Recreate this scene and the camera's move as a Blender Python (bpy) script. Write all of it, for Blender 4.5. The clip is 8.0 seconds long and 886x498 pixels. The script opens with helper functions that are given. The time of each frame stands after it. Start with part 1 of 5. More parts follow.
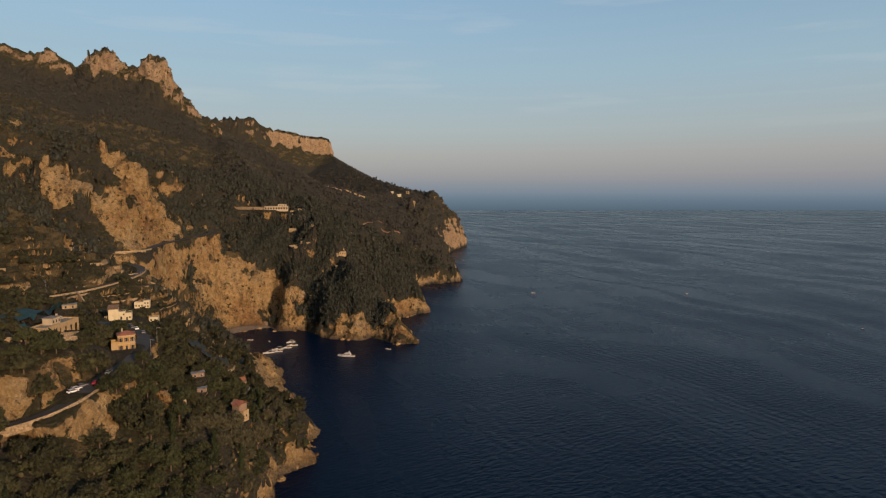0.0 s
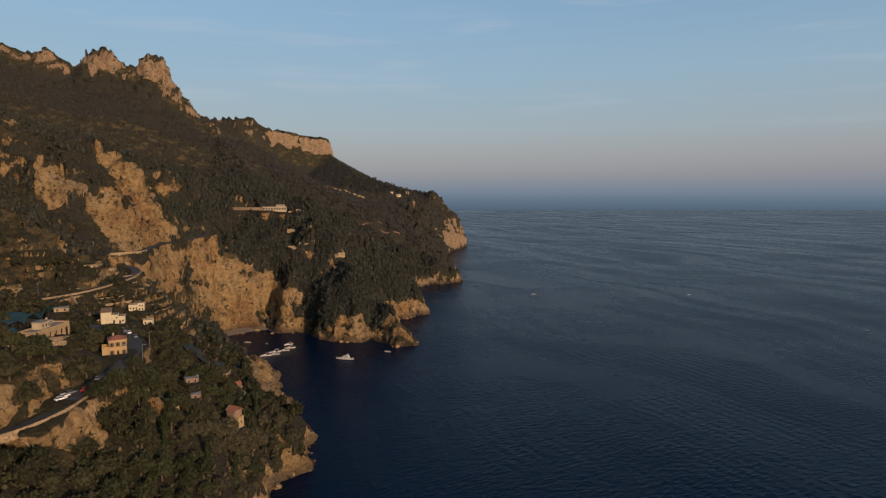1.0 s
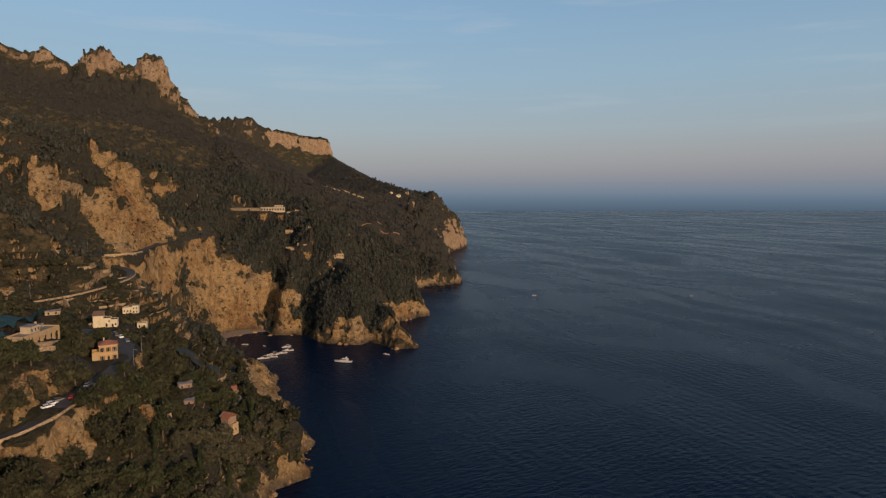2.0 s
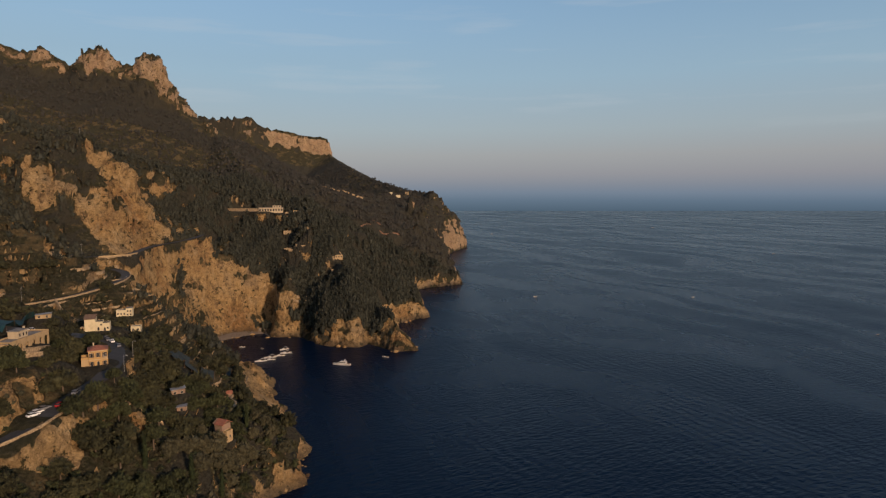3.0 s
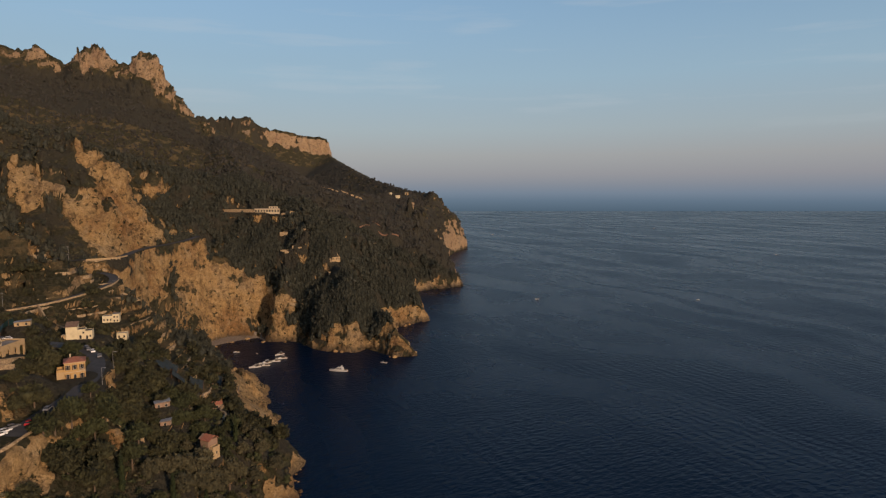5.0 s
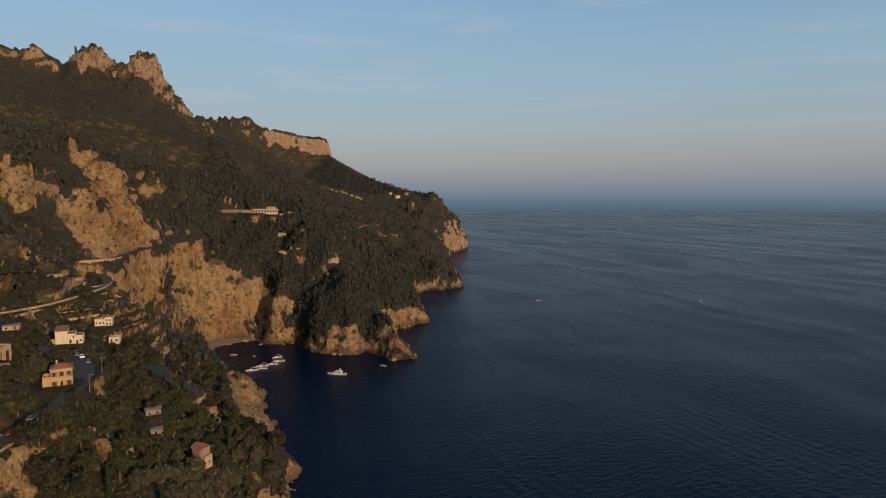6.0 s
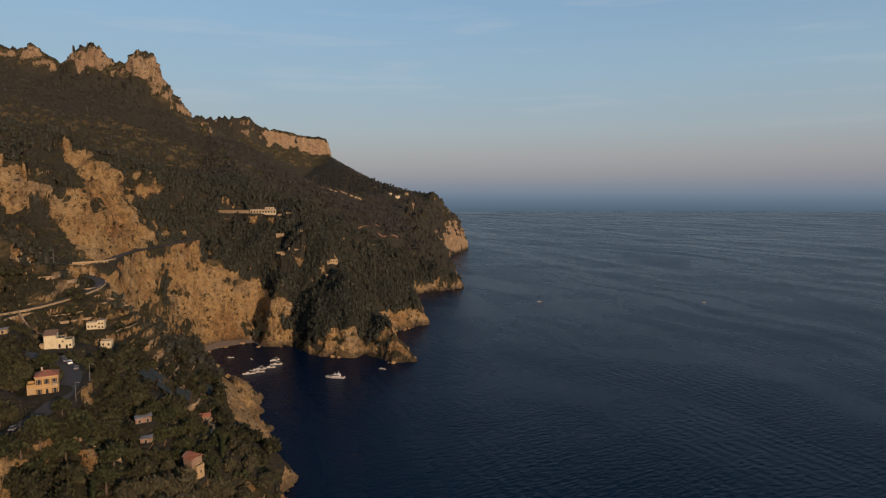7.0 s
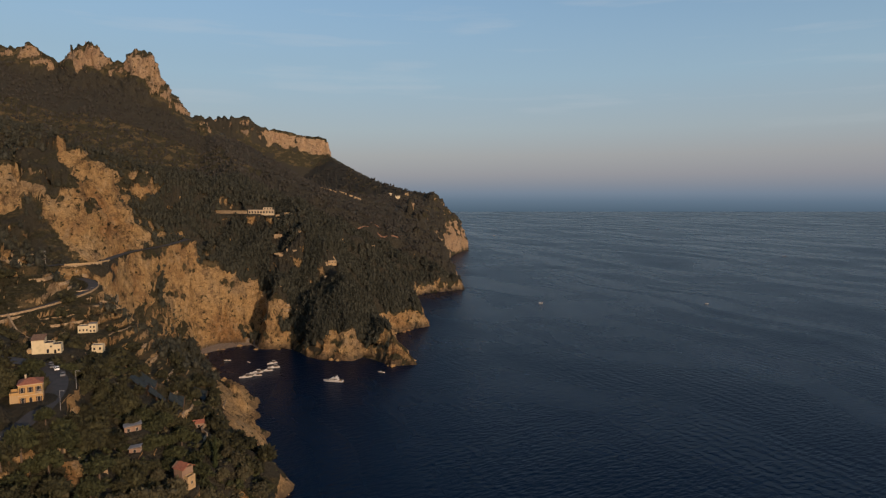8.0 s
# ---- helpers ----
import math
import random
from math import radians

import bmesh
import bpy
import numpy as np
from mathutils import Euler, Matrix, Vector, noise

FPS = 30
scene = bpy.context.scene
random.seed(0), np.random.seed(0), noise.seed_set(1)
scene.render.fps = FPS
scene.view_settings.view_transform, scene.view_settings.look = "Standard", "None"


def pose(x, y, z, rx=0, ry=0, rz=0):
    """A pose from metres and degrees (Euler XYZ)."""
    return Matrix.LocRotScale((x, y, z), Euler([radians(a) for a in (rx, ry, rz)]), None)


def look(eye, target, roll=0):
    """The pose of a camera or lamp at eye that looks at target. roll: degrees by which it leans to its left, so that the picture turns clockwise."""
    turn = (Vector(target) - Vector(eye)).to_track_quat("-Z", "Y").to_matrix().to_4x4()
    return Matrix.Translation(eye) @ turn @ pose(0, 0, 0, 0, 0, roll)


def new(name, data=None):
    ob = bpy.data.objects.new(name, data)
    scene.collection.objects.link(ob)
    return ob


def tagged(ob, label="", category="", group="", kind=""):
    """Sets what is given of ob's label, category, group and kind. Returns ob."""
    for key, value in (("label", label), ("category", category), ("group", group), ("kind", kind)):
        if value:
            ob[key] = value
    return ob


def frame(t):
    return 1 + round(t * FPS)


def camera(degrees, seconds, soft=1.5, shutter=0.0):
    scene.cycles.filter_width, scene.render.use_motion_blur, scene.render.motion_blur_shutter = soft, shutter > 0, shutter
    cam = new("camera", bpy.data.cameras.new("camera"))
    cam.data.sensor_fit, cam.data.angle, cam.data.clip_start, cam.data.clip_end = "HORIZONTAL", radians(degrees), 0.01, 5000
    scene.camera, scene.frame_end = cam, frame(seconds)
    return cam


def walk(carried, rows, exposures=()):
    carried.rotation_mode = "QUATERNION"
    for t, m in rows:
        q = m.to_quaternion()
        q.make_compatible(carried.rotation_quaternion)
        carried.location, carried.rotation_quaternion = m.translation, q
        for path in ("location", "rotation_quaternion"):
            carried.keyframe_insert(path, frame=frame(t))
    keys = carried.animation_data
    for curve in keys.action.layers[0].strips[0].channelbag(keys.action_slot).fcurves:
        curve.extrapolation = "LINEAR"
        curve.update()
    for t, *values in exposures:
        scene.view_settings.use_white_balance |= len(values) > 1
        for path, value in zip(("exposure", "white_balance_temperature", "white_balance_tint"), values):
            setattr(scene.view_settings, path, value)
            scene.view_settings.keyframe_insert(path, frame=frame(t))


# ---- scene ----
# A drone flight along a steep limestone coast at low sun: 1 unit = 1 metre, sea level at z = 0.
cam = camera(72.0, 8.0, soft=1.25)


def drone(t):
    """Level flight ahead along +y, a little faster towards the end."""
    a = t / 8
    return pose(-0.115 * a + 0.38 * a * a, 57.79 * a + 7.244 * a * a, 145 + 2.38 * a - 0.83 * a * a,
                84.704 + 0.113 * a - 0.026 * a * a, 0, -0.156 * a + 0.219 * a * a)


EXPOSURES = [(0.0, 0.08, 6850, 9), (0.4, 0.0, 6500, 10), (1.0, -0.05, 6450, 10), (3.2, -0.05, 6500, 10), (3.5, 0.17, 7350, 5), (4.0, 0.06, 6950, 10), (4.4, -0.03, 6550, 10), (8.0, -0.04, 6500, 10)]
walk(cam, [(0.5 * i, drone(0.5 * i)) for i in range(17)], EXPOSURES)

# ---- light ----
SUN_AZIMUTH, SUN_HEIGHT = 142.0, 13.0      # degrees clockwise from +y, degrees up
world = bpy.data.worlds.new("evening_sky")
scene.world = world
world.use_nodes = True
wn, wl = world.node_tree.nodes, world.node_tree.links
sky = wn.new("ShaderNodeTexSky")
sky.sky_type = "NISHITA"
sky.sun_disc = False
sky.sun_elevation, sky.sun_rotation = radians(SUN_HEIGHT), radians(SUN_AZIMUTH)
sky.air_density, sky.dust_density, sky.ozone_density = 1.0, 1.5, 1.5
wn["Background"].inputs["Strength"].default_value = 0.102
# evening haze low over the sea, and the far sea beyond the water sheet
way = wn.new("ShaderNodeTexCoord")
split = wn.new("ShaderNodeSeparateXYZ")
wl.new(way.outputs["Generated"], split.inputs[0])
haze = wn.new("ShaderNodeValToRGB")
lift = wn.new("ShaderNodeMapRange")
lift.inputs["From Min"].default_value, lift.inputs["From Max"].default_value = -0.04, 0.36
wl.new(split.outputs["Z"], lift.inputs["Value"])
wl.new(lift.outputs["Result"], haze.inputs["Fac"])
HAZE = [(-0.04, (0.6, 1.15, 1.8)), (-0.029, (0.68, 1.2, 1.85)), (-0.012, (1.15, 1.8, 2.65)), (0.0, (1.75, 2.35, 3.25)), (0.03, (2.75, 2.8, 3.35)), (0.06, (3.3, 3.3, 3.6)),
        (0.1, (3.4, 3.95, 4.4)), (0.18, (3.05, 4.35, 5.4)), (0.3, (2.4, 4.0, 5.8))]
for i, (h, c) in enumerate(HAZE):
    e = haze.color_ramp.elements[i] if i < 2 else haze.color_ramp.elements.new(0.5)
for e, (h, c) in zip(list(haze.color_ramp.elements), HAZE):
    e.position = (h + 0.04) / 0.4
for e, (h, c) in zip(list(haze.color_ramp.elements), HAZE):
    e.color = (*(v / 10 for v in c), 1)
bright = wn.new("ShaderNodeVectorMath")
bright.operation = "SCALE"
bright.inputs["Scale"].default_value = 10.0
wl.new(haze.outputs["Color"], bright.inputs[0])
fade = wn.new("ShaderNodeMapRange")
fade.inputs["From Min"].default_value, fade.inputs["From Max"].default_value = 0.2, 0.5
fade.inputs["To Min"].default_value, fade.inputs["To Max"].default_value = 0.85, 0.0
wl.new(split.outputs["Z"], fade.inputs["Value"])
blend = wn.new("ShaderNodeMix")
blend.data_type = "RGBA"
wl.new(fade.outputs["Result"], blend.inputs["Factor"])
high = wn.new("ShaderNodeVectorMath")
high.operation = "SCALE"
high.inputs["Scale"].default_value = 1.5
wl.new(sky.outputs["Color"], high.inputs[0])
wl.new(high.outputs["Vector"], blend.inputs[6])
wl.new(bright.outputs["Vector"], blend.inputs[7])
stretch = wn.new("ShaderNodeMapping")
stretch.inputs["Scale"].default_value = (1.6, 1.6, 16.0)
stretch.inputs["Rotation"].default_value = (0, radians(3), 0)
wl.new(way.outputs["Generated"], stretch.inputs["Vector"])
wisps = wn.new("ShaderNodeTexNoise")
wisps.inputs["Scale"].default_value, wisps.inputs["Detail"].default_value, wisps.inputs["Roughness"].default_value = 2.2, 5.0, 0.55
wl.new(stretch.outputs["Vector"], wisps.inputs["Vector"])
thin = wn.new("ShaderNodeMapRange")
thin.inputs["From Min"].default_value, thin.inputs["From Max"].default_value = 0.56, 0.8
thin.inputs["To Max"].default_value = 0.35
wl.new(wisps.outputs["Fac"], thin.inputs["Value"])
aloft = wn.new("ShaderNodeMapRange")
aloft.inputs["From Min"].default_value, aloft.inputs["From Max"].default_value = 0.06, 0.14
wl.new(split.outputs["Z"], aloft.inputs["Value"])
veil = wn.new("ShaderNodeMath")
veil.operation = "MULTIPLY"
wl.new(thin.outputs["Result"], veil.inputs[0]), wl.new(aloft.outputs["Result"], veil.inputs[1])
cirrus = wn.new("ShaderNodeMix")
cirrus.data_type = "RGBA"
cirrus.inputs[7].default_value = (5.2, 5.6, 6.0, 1)
wl.new(veil.outputs[0], cirrus.inputs["Factor"]), wl.new(blend.outputs[2], cirrus.inputs[6])
wl.new(cirrus.outputs[2], wn["Background"].inputs["Color"])
sun = new("sun", bpy.data.lights.new("sun", "SUN"))
sun.data.energy, sun.data.angle, sun.data.color = 4.1, radians(0.8), (1.0, 0.68, 0.45)
sa, sh = radians(SUN_AZIMUTH), radians(SUN_HEIGHT)
sun.matrix_world = look((0, 0, 600), Vector((0, 0, 600)) - Vector((math.sin(sa) * math.cos(sh), math.cos(sa) * math.cos(sh), math.sin(sh))))

# ---- noise ----
_rs = np.random.RandomState(7)
PERM = np.concatenate([_rs.permutation(256)] * 3)
GRAD = _rs.normal(size=(256, 3))
GRAD /= np.linalg.norm(GRAD, axis=1)[:, None]


def noise2(x, y, seed=0):
    """Gradient noise in the plane, about -1 to 1."""
    xi, yi = np.floor(x).astype(int), np.floor(y).astype(int)
    fx, fy = x - xi, y - yi
    u, v = fx * fx * fx * (fx * (fx * 6 - 15) + 10), fy * fy * fy * (fy * (fy * 6 - 15) + 10)
    out = 0
    for a in (0, 1):
        for b in (0, 1):
            g = GRAD[PERM[PERM[(xi + a + seed * 17) & 255] + ((yi + b) & 255)]]
            out = out + (g[..., 0] * (fx - a) + g[..., 1] * (fy - b)) * (u if a else 1 - u) * (v if b else 1 - v)
    return out * 1.7


def noise3(x, y, z, seed=0):
    xi, yi, zi = np.floor(x).astype(int), np.floor(y).astype(int), np.floor(z).astype(int)
    fx, fy, fz = x - xi, y - yi, z - zi
    u, v, w = (f * f * f * (f * (f * 6 - 15) + 10) for f in (fx, fy, fz))
    out = 0
    for a in (0, 1):
        for b in (0, 1):
            for c in (0, 1):
                g = GRAD[PERM[PERM[PERM[(xi + a + seed * 17) & 255] + ((yi + b) & 255)] + ((zi + c) & 255)]]
                out = out + (g[..., 0] * (fx - a) + g[..., 1] * (fy - b) + g[..., 2] * (fz - c)) * (u if a else 1 - u) * (v if b else 1 - v) * (w if c else 1 - w)
    return out * 1.6


def fbm(x, y, size, octaves, seed=0):
    out, amp, k = 0, 1.0, 1.0 / size
    for o in range(octaves):
        out = out + amp * noise2(x * k, y * k, seed + o)
        amp, k = amp * 0.5, k * 2.03
    return out


def ridged(x, y, size, octaves, seed=0):
    out, amp, k = 0, 1.0, 1.0 / size
    for o in range(octaves):
        out = out + amp * (1 - 2 * np.abs(noise2(x * k, y * k, seed + o)))
        amp, k = amp * 0.5, k * 2.1
    return out


def ramp(v, a, b):
    t = np.clip((v - a) / (b - a), 0, 1)
    return t * t * (3 - 2 * t)


# ---- the lie of the land ----
COAST = [(-60, -300), (-95, -100), (-70, 60), (-88, 180), (-76, 262), (-84, 290), (-81, 303), (-68, 317), (-78, 342), (-75, 356), (-90, 378), (-100, 401),
         (-120, 436), (-130, 466), (-148, 506), (-164, 521), (-192, 562), (-220, 612), (-206, 636), (-186, 646), (-176, 631), (-143, 631), (-122, 603),
         (-106, 591), (-80, 591), (-72, 602), (-45, 575), (-23, 578), (-30, 598), (-48, 630), (-61, 685), (-17, 730), (-24, 780), (-54, 905), (-22, 955),
         (32, 992), (22, 1100), (0, 1360), (23, 1520), (67, 1665), (40, 1800), (-40, 2100), (-150, 2800)]
SPUR = [(-900, 380, 470), (-680, 430, 390), (-480, 480, 286), (-372, 518, 232), (-352, 556, 211), (-334, 577, 197), (-318, 595, 184), (-306, 622, 172), (-293, 650, 154), (-272, 657, 128), (-252, 658, 104)]
UPPER = [(-480, 480, 285), (-460, 330, 240), (-600, 120, 230), (-700, -300, 200)]
MAIN = [(-1800, 1500, 640), (-1100, 1390, 515), (-969, 1370, 458), (-905, 1370, 424), (-811, 1370, 404), (-693, 1370, 386), (-640, 1370, 366), (-581, 1362, 328), (-548, 1350, 308), (-499, 1330, 284), (-466, 1290, 264),
        (-370, 1130, 205), (-260, 880, 160), (-205, 752, 128), (-155, 697, 106), (-100, 672, 72), (-62, 650, 38)]
PEAKS = [(-1000, 1372, 486), (-930, 1370, 458), (-895, 1370, 440), (-862, 1366, 450), (-811, 1370, 424), (-784, 1370, 428), (-752, 1368, 450), (-716, 1368, 440), (-693, 1370, 428), (-660, 1370, 424), (-626, 1370, 430), (-604, 1366, 410)]
MESA = [(-1200, 2330, 440), (-747, 2250, 418), (-696, 2250, 418), (-645, 2250, 385), (-574, 2250, 366), (-441, 2250, 344), (-414, 2250, 336)]
CAPE = [(-700, 2280, 350), (-414, 2250, 282), (-355, 2100, 252), (-252, 1900, 202), (-152, 1750, 169), (-82, 1650, 150), (-30, 1612, 148), (-4, 1630, 118)]
CAPE_FRONT = [(-82, 1650, 147), (-120, 1450, 140), (-150, 1250, 140), (-260, 1100, 170), (-370, 1130, 205)]


def nearest(x, y, line):
    """Distance to a polyline in the plan, and the polyline's height there."""
    best, height = np.full(np.shape(x), 1e9), np.zeros(np.shape(x))
    for a, b in zip(line, line[1:]):
        dx, dy = b[0] - a[0], b[1] - a[1]
        t = np.clip(((x - a[0]) * dx + (y - a[1]) * dy) / (dx * dx + dy * dy), 0, 1)
        d = np.hypot(x - a[0] - t * dx, y - a[1] - t * dy)
        m = d < best
        best = np.where(m, d, best)
        if len(a) > 2:
            height = np.where(m, a[2] + t * (b[2] - a[2]), height)
    return best, height


def inland(x, y):
    """Distance from the shore, positive on land."""
    d, _ = nearest(x, y, COAST)
    odd = np.zeros(np.shape(x), bool)
    ring = [(-6000, -300)] + COAST + [(-6000, 2800)]
    for a, b in zip(ring, ring[1:] + ring[:1]):
        if a[1] != b[1]:
            odd ^= ((a[1] > y) != (b[1] > y)) & (x < (b[0] - a[0]) * (y - a[1]) / (b[1] - a[1]) + a[0])
    return np.where(odd, d, -d)


def hill(x, y, line, step, reach, slope):
    """A ridge that first drops by step within about reach, then falls away at slope."""
    top = np.full(np.shape(x), -1e9)
    for a, b in zip(line, line[1:]):
        dx, dy = b[0] - a[0], b[1] - a[1]
        t = np.clip(((x - a[0]) * dx + (y - a[1]) * dy) / (dx * dx + dy * dy), 0, 1)
        d = np.hypot(x - a[0] - t * dx, y - a[1] - t * dy)
        top = np.maximum(top, a[2] + t * (b[2] - a[2]) - step * (1 - np.exp(-d / reach)) - slope * d)
    return top


def around(x, y, cx, cy, r):
    return np.exp(-((x - cx) ** 2 + (y - cy) ** 2) / (r * r))


def crag(x, y, cx, cy, r, h):
    """A rock tower with steep sides, a broken outline and an uneven top."""
    d = np.hypot(x - cx, y - cy) / r + 0.3 * noise2(x / r * 1.6, y / r * 1.6, 5) + 0.13 * noise2(x / r * 4, y / r * 4, 6)
    return h * (0.62 * ramp(d, 1.0, 0.72) + 0.38 * np.clip(1.05 - d, 0, 1) + 0.16 * noise2(x / r * 2.6, y / r * 2.6, 9) * ramp(d, 1.0, 0.7))


# made ground: roads as (x, y, z) lines, level plots as x, y, z, radius
LOWER_ROAD = [(-185, 192, 59), (-158, 206, 62), (-147, 212, 64), (-140, 219, 66.5), (-138, 229, 68), (-139, 241, 69.5), (-137, 251, 71), (-135.5, 263, 73), (-142, 284, 74), (-153, 302, 75), (-173, 316, 76), (-197, 320, 77), (-240, 326, 80)]
MIDDLE_ROAD = [(-285, 362, 76), (-258, 386, 78), (-244, 400, 79), (-235, 416, 80.5), (-227, 445, 83.5), (-229, 462, 86), (-239, 474, 88), (-258, 478, 91)]
UPPER_ROAD = [(-266, 470, 98.5), (-256, 478, 98.3), (-244, 494, 98), (-250, 522, 98), (-260, 556, 98), (-262, 592, 98), (-258, 614, 98.5), (-252, 634, 100), (-246, 650, 103)]
PLOTS = [(-147, 274, 74, 7), (-185.5, 345, 72.5, 11), (-206, 413, 66.5, 9), (-188, 391, 60.5, 7), (-99, 291, 34, 3), (-181, 276, 79, 14), (-196, 262, 76, 8), (-123, 300, 52.5, 3), (-124, 365, 28.5, 3), (-214, 345, 79, 7),
         (-270, 447, 100, 4), (-118, 290, 48, 2.5), (-142, 231, 68, 6), (-145, 203, 50, 4), (-240, 752, 124, 14), (-215, 748, 124, 14), (-188, 744, 122, 14)]


CRAGS = [(-286, 604, 11, 13), (-272, 588, 9, 9), (-294, 622, 10, 11), (-281, 566, 9, 9), (-306, 500, 10, 9), (-378, 552, 13, 14), (-66, 1278, 8, 32), (-46, 1090, 9, 16), (-22, 1176, 9, 18), (-36, 1130, 7, 12), (-40, 1400, 9, 12), (-20, 1380, 8, 10), (-62, 1240, 12, 16), (-48, 1262, 9, 10), (-24, 1592, 16, 10), (8, 1642, 14, 12), (30, 1656, 11, 10), (50, 1664, 8, 8), (-138, 474, 13, 9), (-128, 454, 9, 6), (-146, 492, 8, 6), (-112, 424, 8, 5), (-340, 527, 15, 12), (-352, 536, 9, 10), (-331, 548, 8, 8), (-300, 594, 15, 9), (-324, 583, 8, 8), (-292, 556, 13, 10), (-316, 540, 11, 9),
         (-866, 1362, 44, 12), (-754, 1364, 34, 15), (-722, 1366, 22, 12), (-784, 1366, 12, 12), (-626, 1366, 26, 17), (-656, 1370, 15, 12), (-604, 1362, 15, 16), (-548, 1352, 10, 9), (-496, 1326, 13, 12), (-480, 1302, 11, 12)]


SPUR_ROCK = [(-380, 556, 15), (-334, 527, 12), (-299, 469, 12), (-316, 494, 12), (-331, 524, 12), (-314, 578, 9), (-286, 598, 25), (-274, 594, 22), (-264, 650, 24), (-292, 535, 13), (-279, 538, 16), (-296, 655, 20), (-270, 560, 16)]


def cliff_line(x, y):
    """Height above which woods and scrub cover the steep ground."""
    cove = np.interp(x, [-260, -250, -220, -190, -176, -150, -138, -112, -104, -80, -72, -58, -50, -20], [108, 102, 74, 54, 46, 42, 3, 3, 23, 23, 7, 18, 33, 33])
    return np.where(y < 690, cove, np.where(y < 750, 20, np.where(y < 1300, 12, 0)))


def cover(x, y, z):
    """How far plants hold on to steep ground: 0 bare rock, 1 overgrown."""
    rag = noise2(x / 11, y / 11, 68)
    head = (y > 570) & (y < 1320) & (x > np.where(y < 680, -262, -310))
    out = head * ramp(z - cliff_line(x, y) - 6 * rag - 5 * noise2(x / 5, y / 5, 83), -2, 3)
    out = np.maximum(out, (y > 1200) * (x < -300) * ramp(np.interp(x, [-980, -900, -760, -620, -560, -480], [440, 412, 408, 380, 318, 262]) + 9 * rag - z, -4, 6))
    out = np.maximum(out, (y > 1150) * (x > -300) * ramp(noise2(x / 26, y / 26, 73) + 0.6 * noise2(z / 13, x / 30, 74) - 0.45 * ramp(x * 1650 / np.maximum(y, 900), -8, 14) * (y > 1300) - 0.8 * around(x, y, -66, 1272, 14) - 0.8 * around(x, y, -30, 1130, 45), -0.5, -0.15))
    spur = ramp(around(x, y, -330, 560, 85), 0.2, 0.4)
    out = np.maximum(out, spur * ramp(noise2(x / 22, y / 22, 70) - np.interp(z, [120, 200], [0.12, -0.22]), -0.06, 0.1))
    out = out * (1 - 0.5 * ramp(around(x, y, -276, 558, 46) + 0.3 * noise2(x / 13, y / 13, 82), 0.3, 0.6))
    out = out * (1 - ramp(1.3 * around(x, y, -284, 592, 30) + around(x, y, -340, 529, 20) + around(x, y, -318, 545, 14) + 0.25 * noise2(x / 12, y / 12, 78), 0.35, 0.6)) * (y < 2150)
    out = np.maximum(out, (y > 2150) * ramp(noise2(x / 60, y / 60, 89) + 0.5 * noise2(x / 22, z / 22, 90) + np.interp(x, [-760, -640, -540, -480], [0.5, 0.35, 0.0, -0.6]), 0.1, 0.4))
    out = np.maximum(out, ramp(around(x, y, -238, 752, 34), 0.3, 0.6))
    out = np.maximum(out, (y < 365) * ramp(z - 4 - 4 * noise2(x / 12, y / 12, 72), -2, 2) * ramp(noise2(x / 16, y / 16, 75), -0.7, -0.35) * (1 - around(x, y, -128, 228, 22)))
    out = np.maximum(out, ramp(around(x, y, -101, 298, 17), 0.35, 0.6))
    out = np.maximum(out, ramp(around(x, y, -239, 500, 22) + 0.2 * noise2(x / 9, y / 9, 88), 0.3, 0.5))
    # rock towers and faces of the spur, with plants between
    zone = ramp(around(x, y, -322, 555, 95), 0.15, 0.35) * (y < 700) * ramp(-x, 256, 270)
    stone = sum(around(x, y, *c) for c in SPUR_ROCK)
    out = out + zone * (0.95 - 1.7 * np.clip(1.15 * stone - 0.2 + 0.65 * noise2(x / 12, y / 12, 92) + 0.85 * noise2(x / 4.5, z / 5, 94) + 0.3 * noise2(z / 7, x / 12, 93), 0, 1) - out)
    # bare rock along the water and on the point
    damp = ramp(z + 3 * noise2(x / 6, y / 6, 79), 6, 2) * (y > 570)
    wet = (y < 570) * ramp(inland(x, y) + 3 * noise2(x / 6, y / 6, 79), np.where((y < 560) & (y > 375), 9, 5), np.where((y < 560) & (y > 375), 4, 1.5)) + damp * (y < 1300)
    bank = ramp(around(x, y, -153, 232, 12) + around(x, y, -160, 216, 12) + 0.7 * noise2(x / 7, y / 7, 81), 0.45, 0.75)
    point = ramp(nearest(x, y, [(-152, 498), (-138, 458), (-126, 428), (-113, 400), (-104, 385)])[0] + 4 * noise2(x / 8, y / 8, 80), 13, 8)
    point = np.maximum(point, ramp(around(x, y, -118, 254, 5) + around(x, y, -131, 224, 9) + 0.6 * noise2(x / 5, y / 5, 84), 0.5, 0.75))
    return out * (1 - np.maximum.reduce([wet, point, bank])) - np.maximum.reduce([0.6 * wet, point, 0.3 * bank])


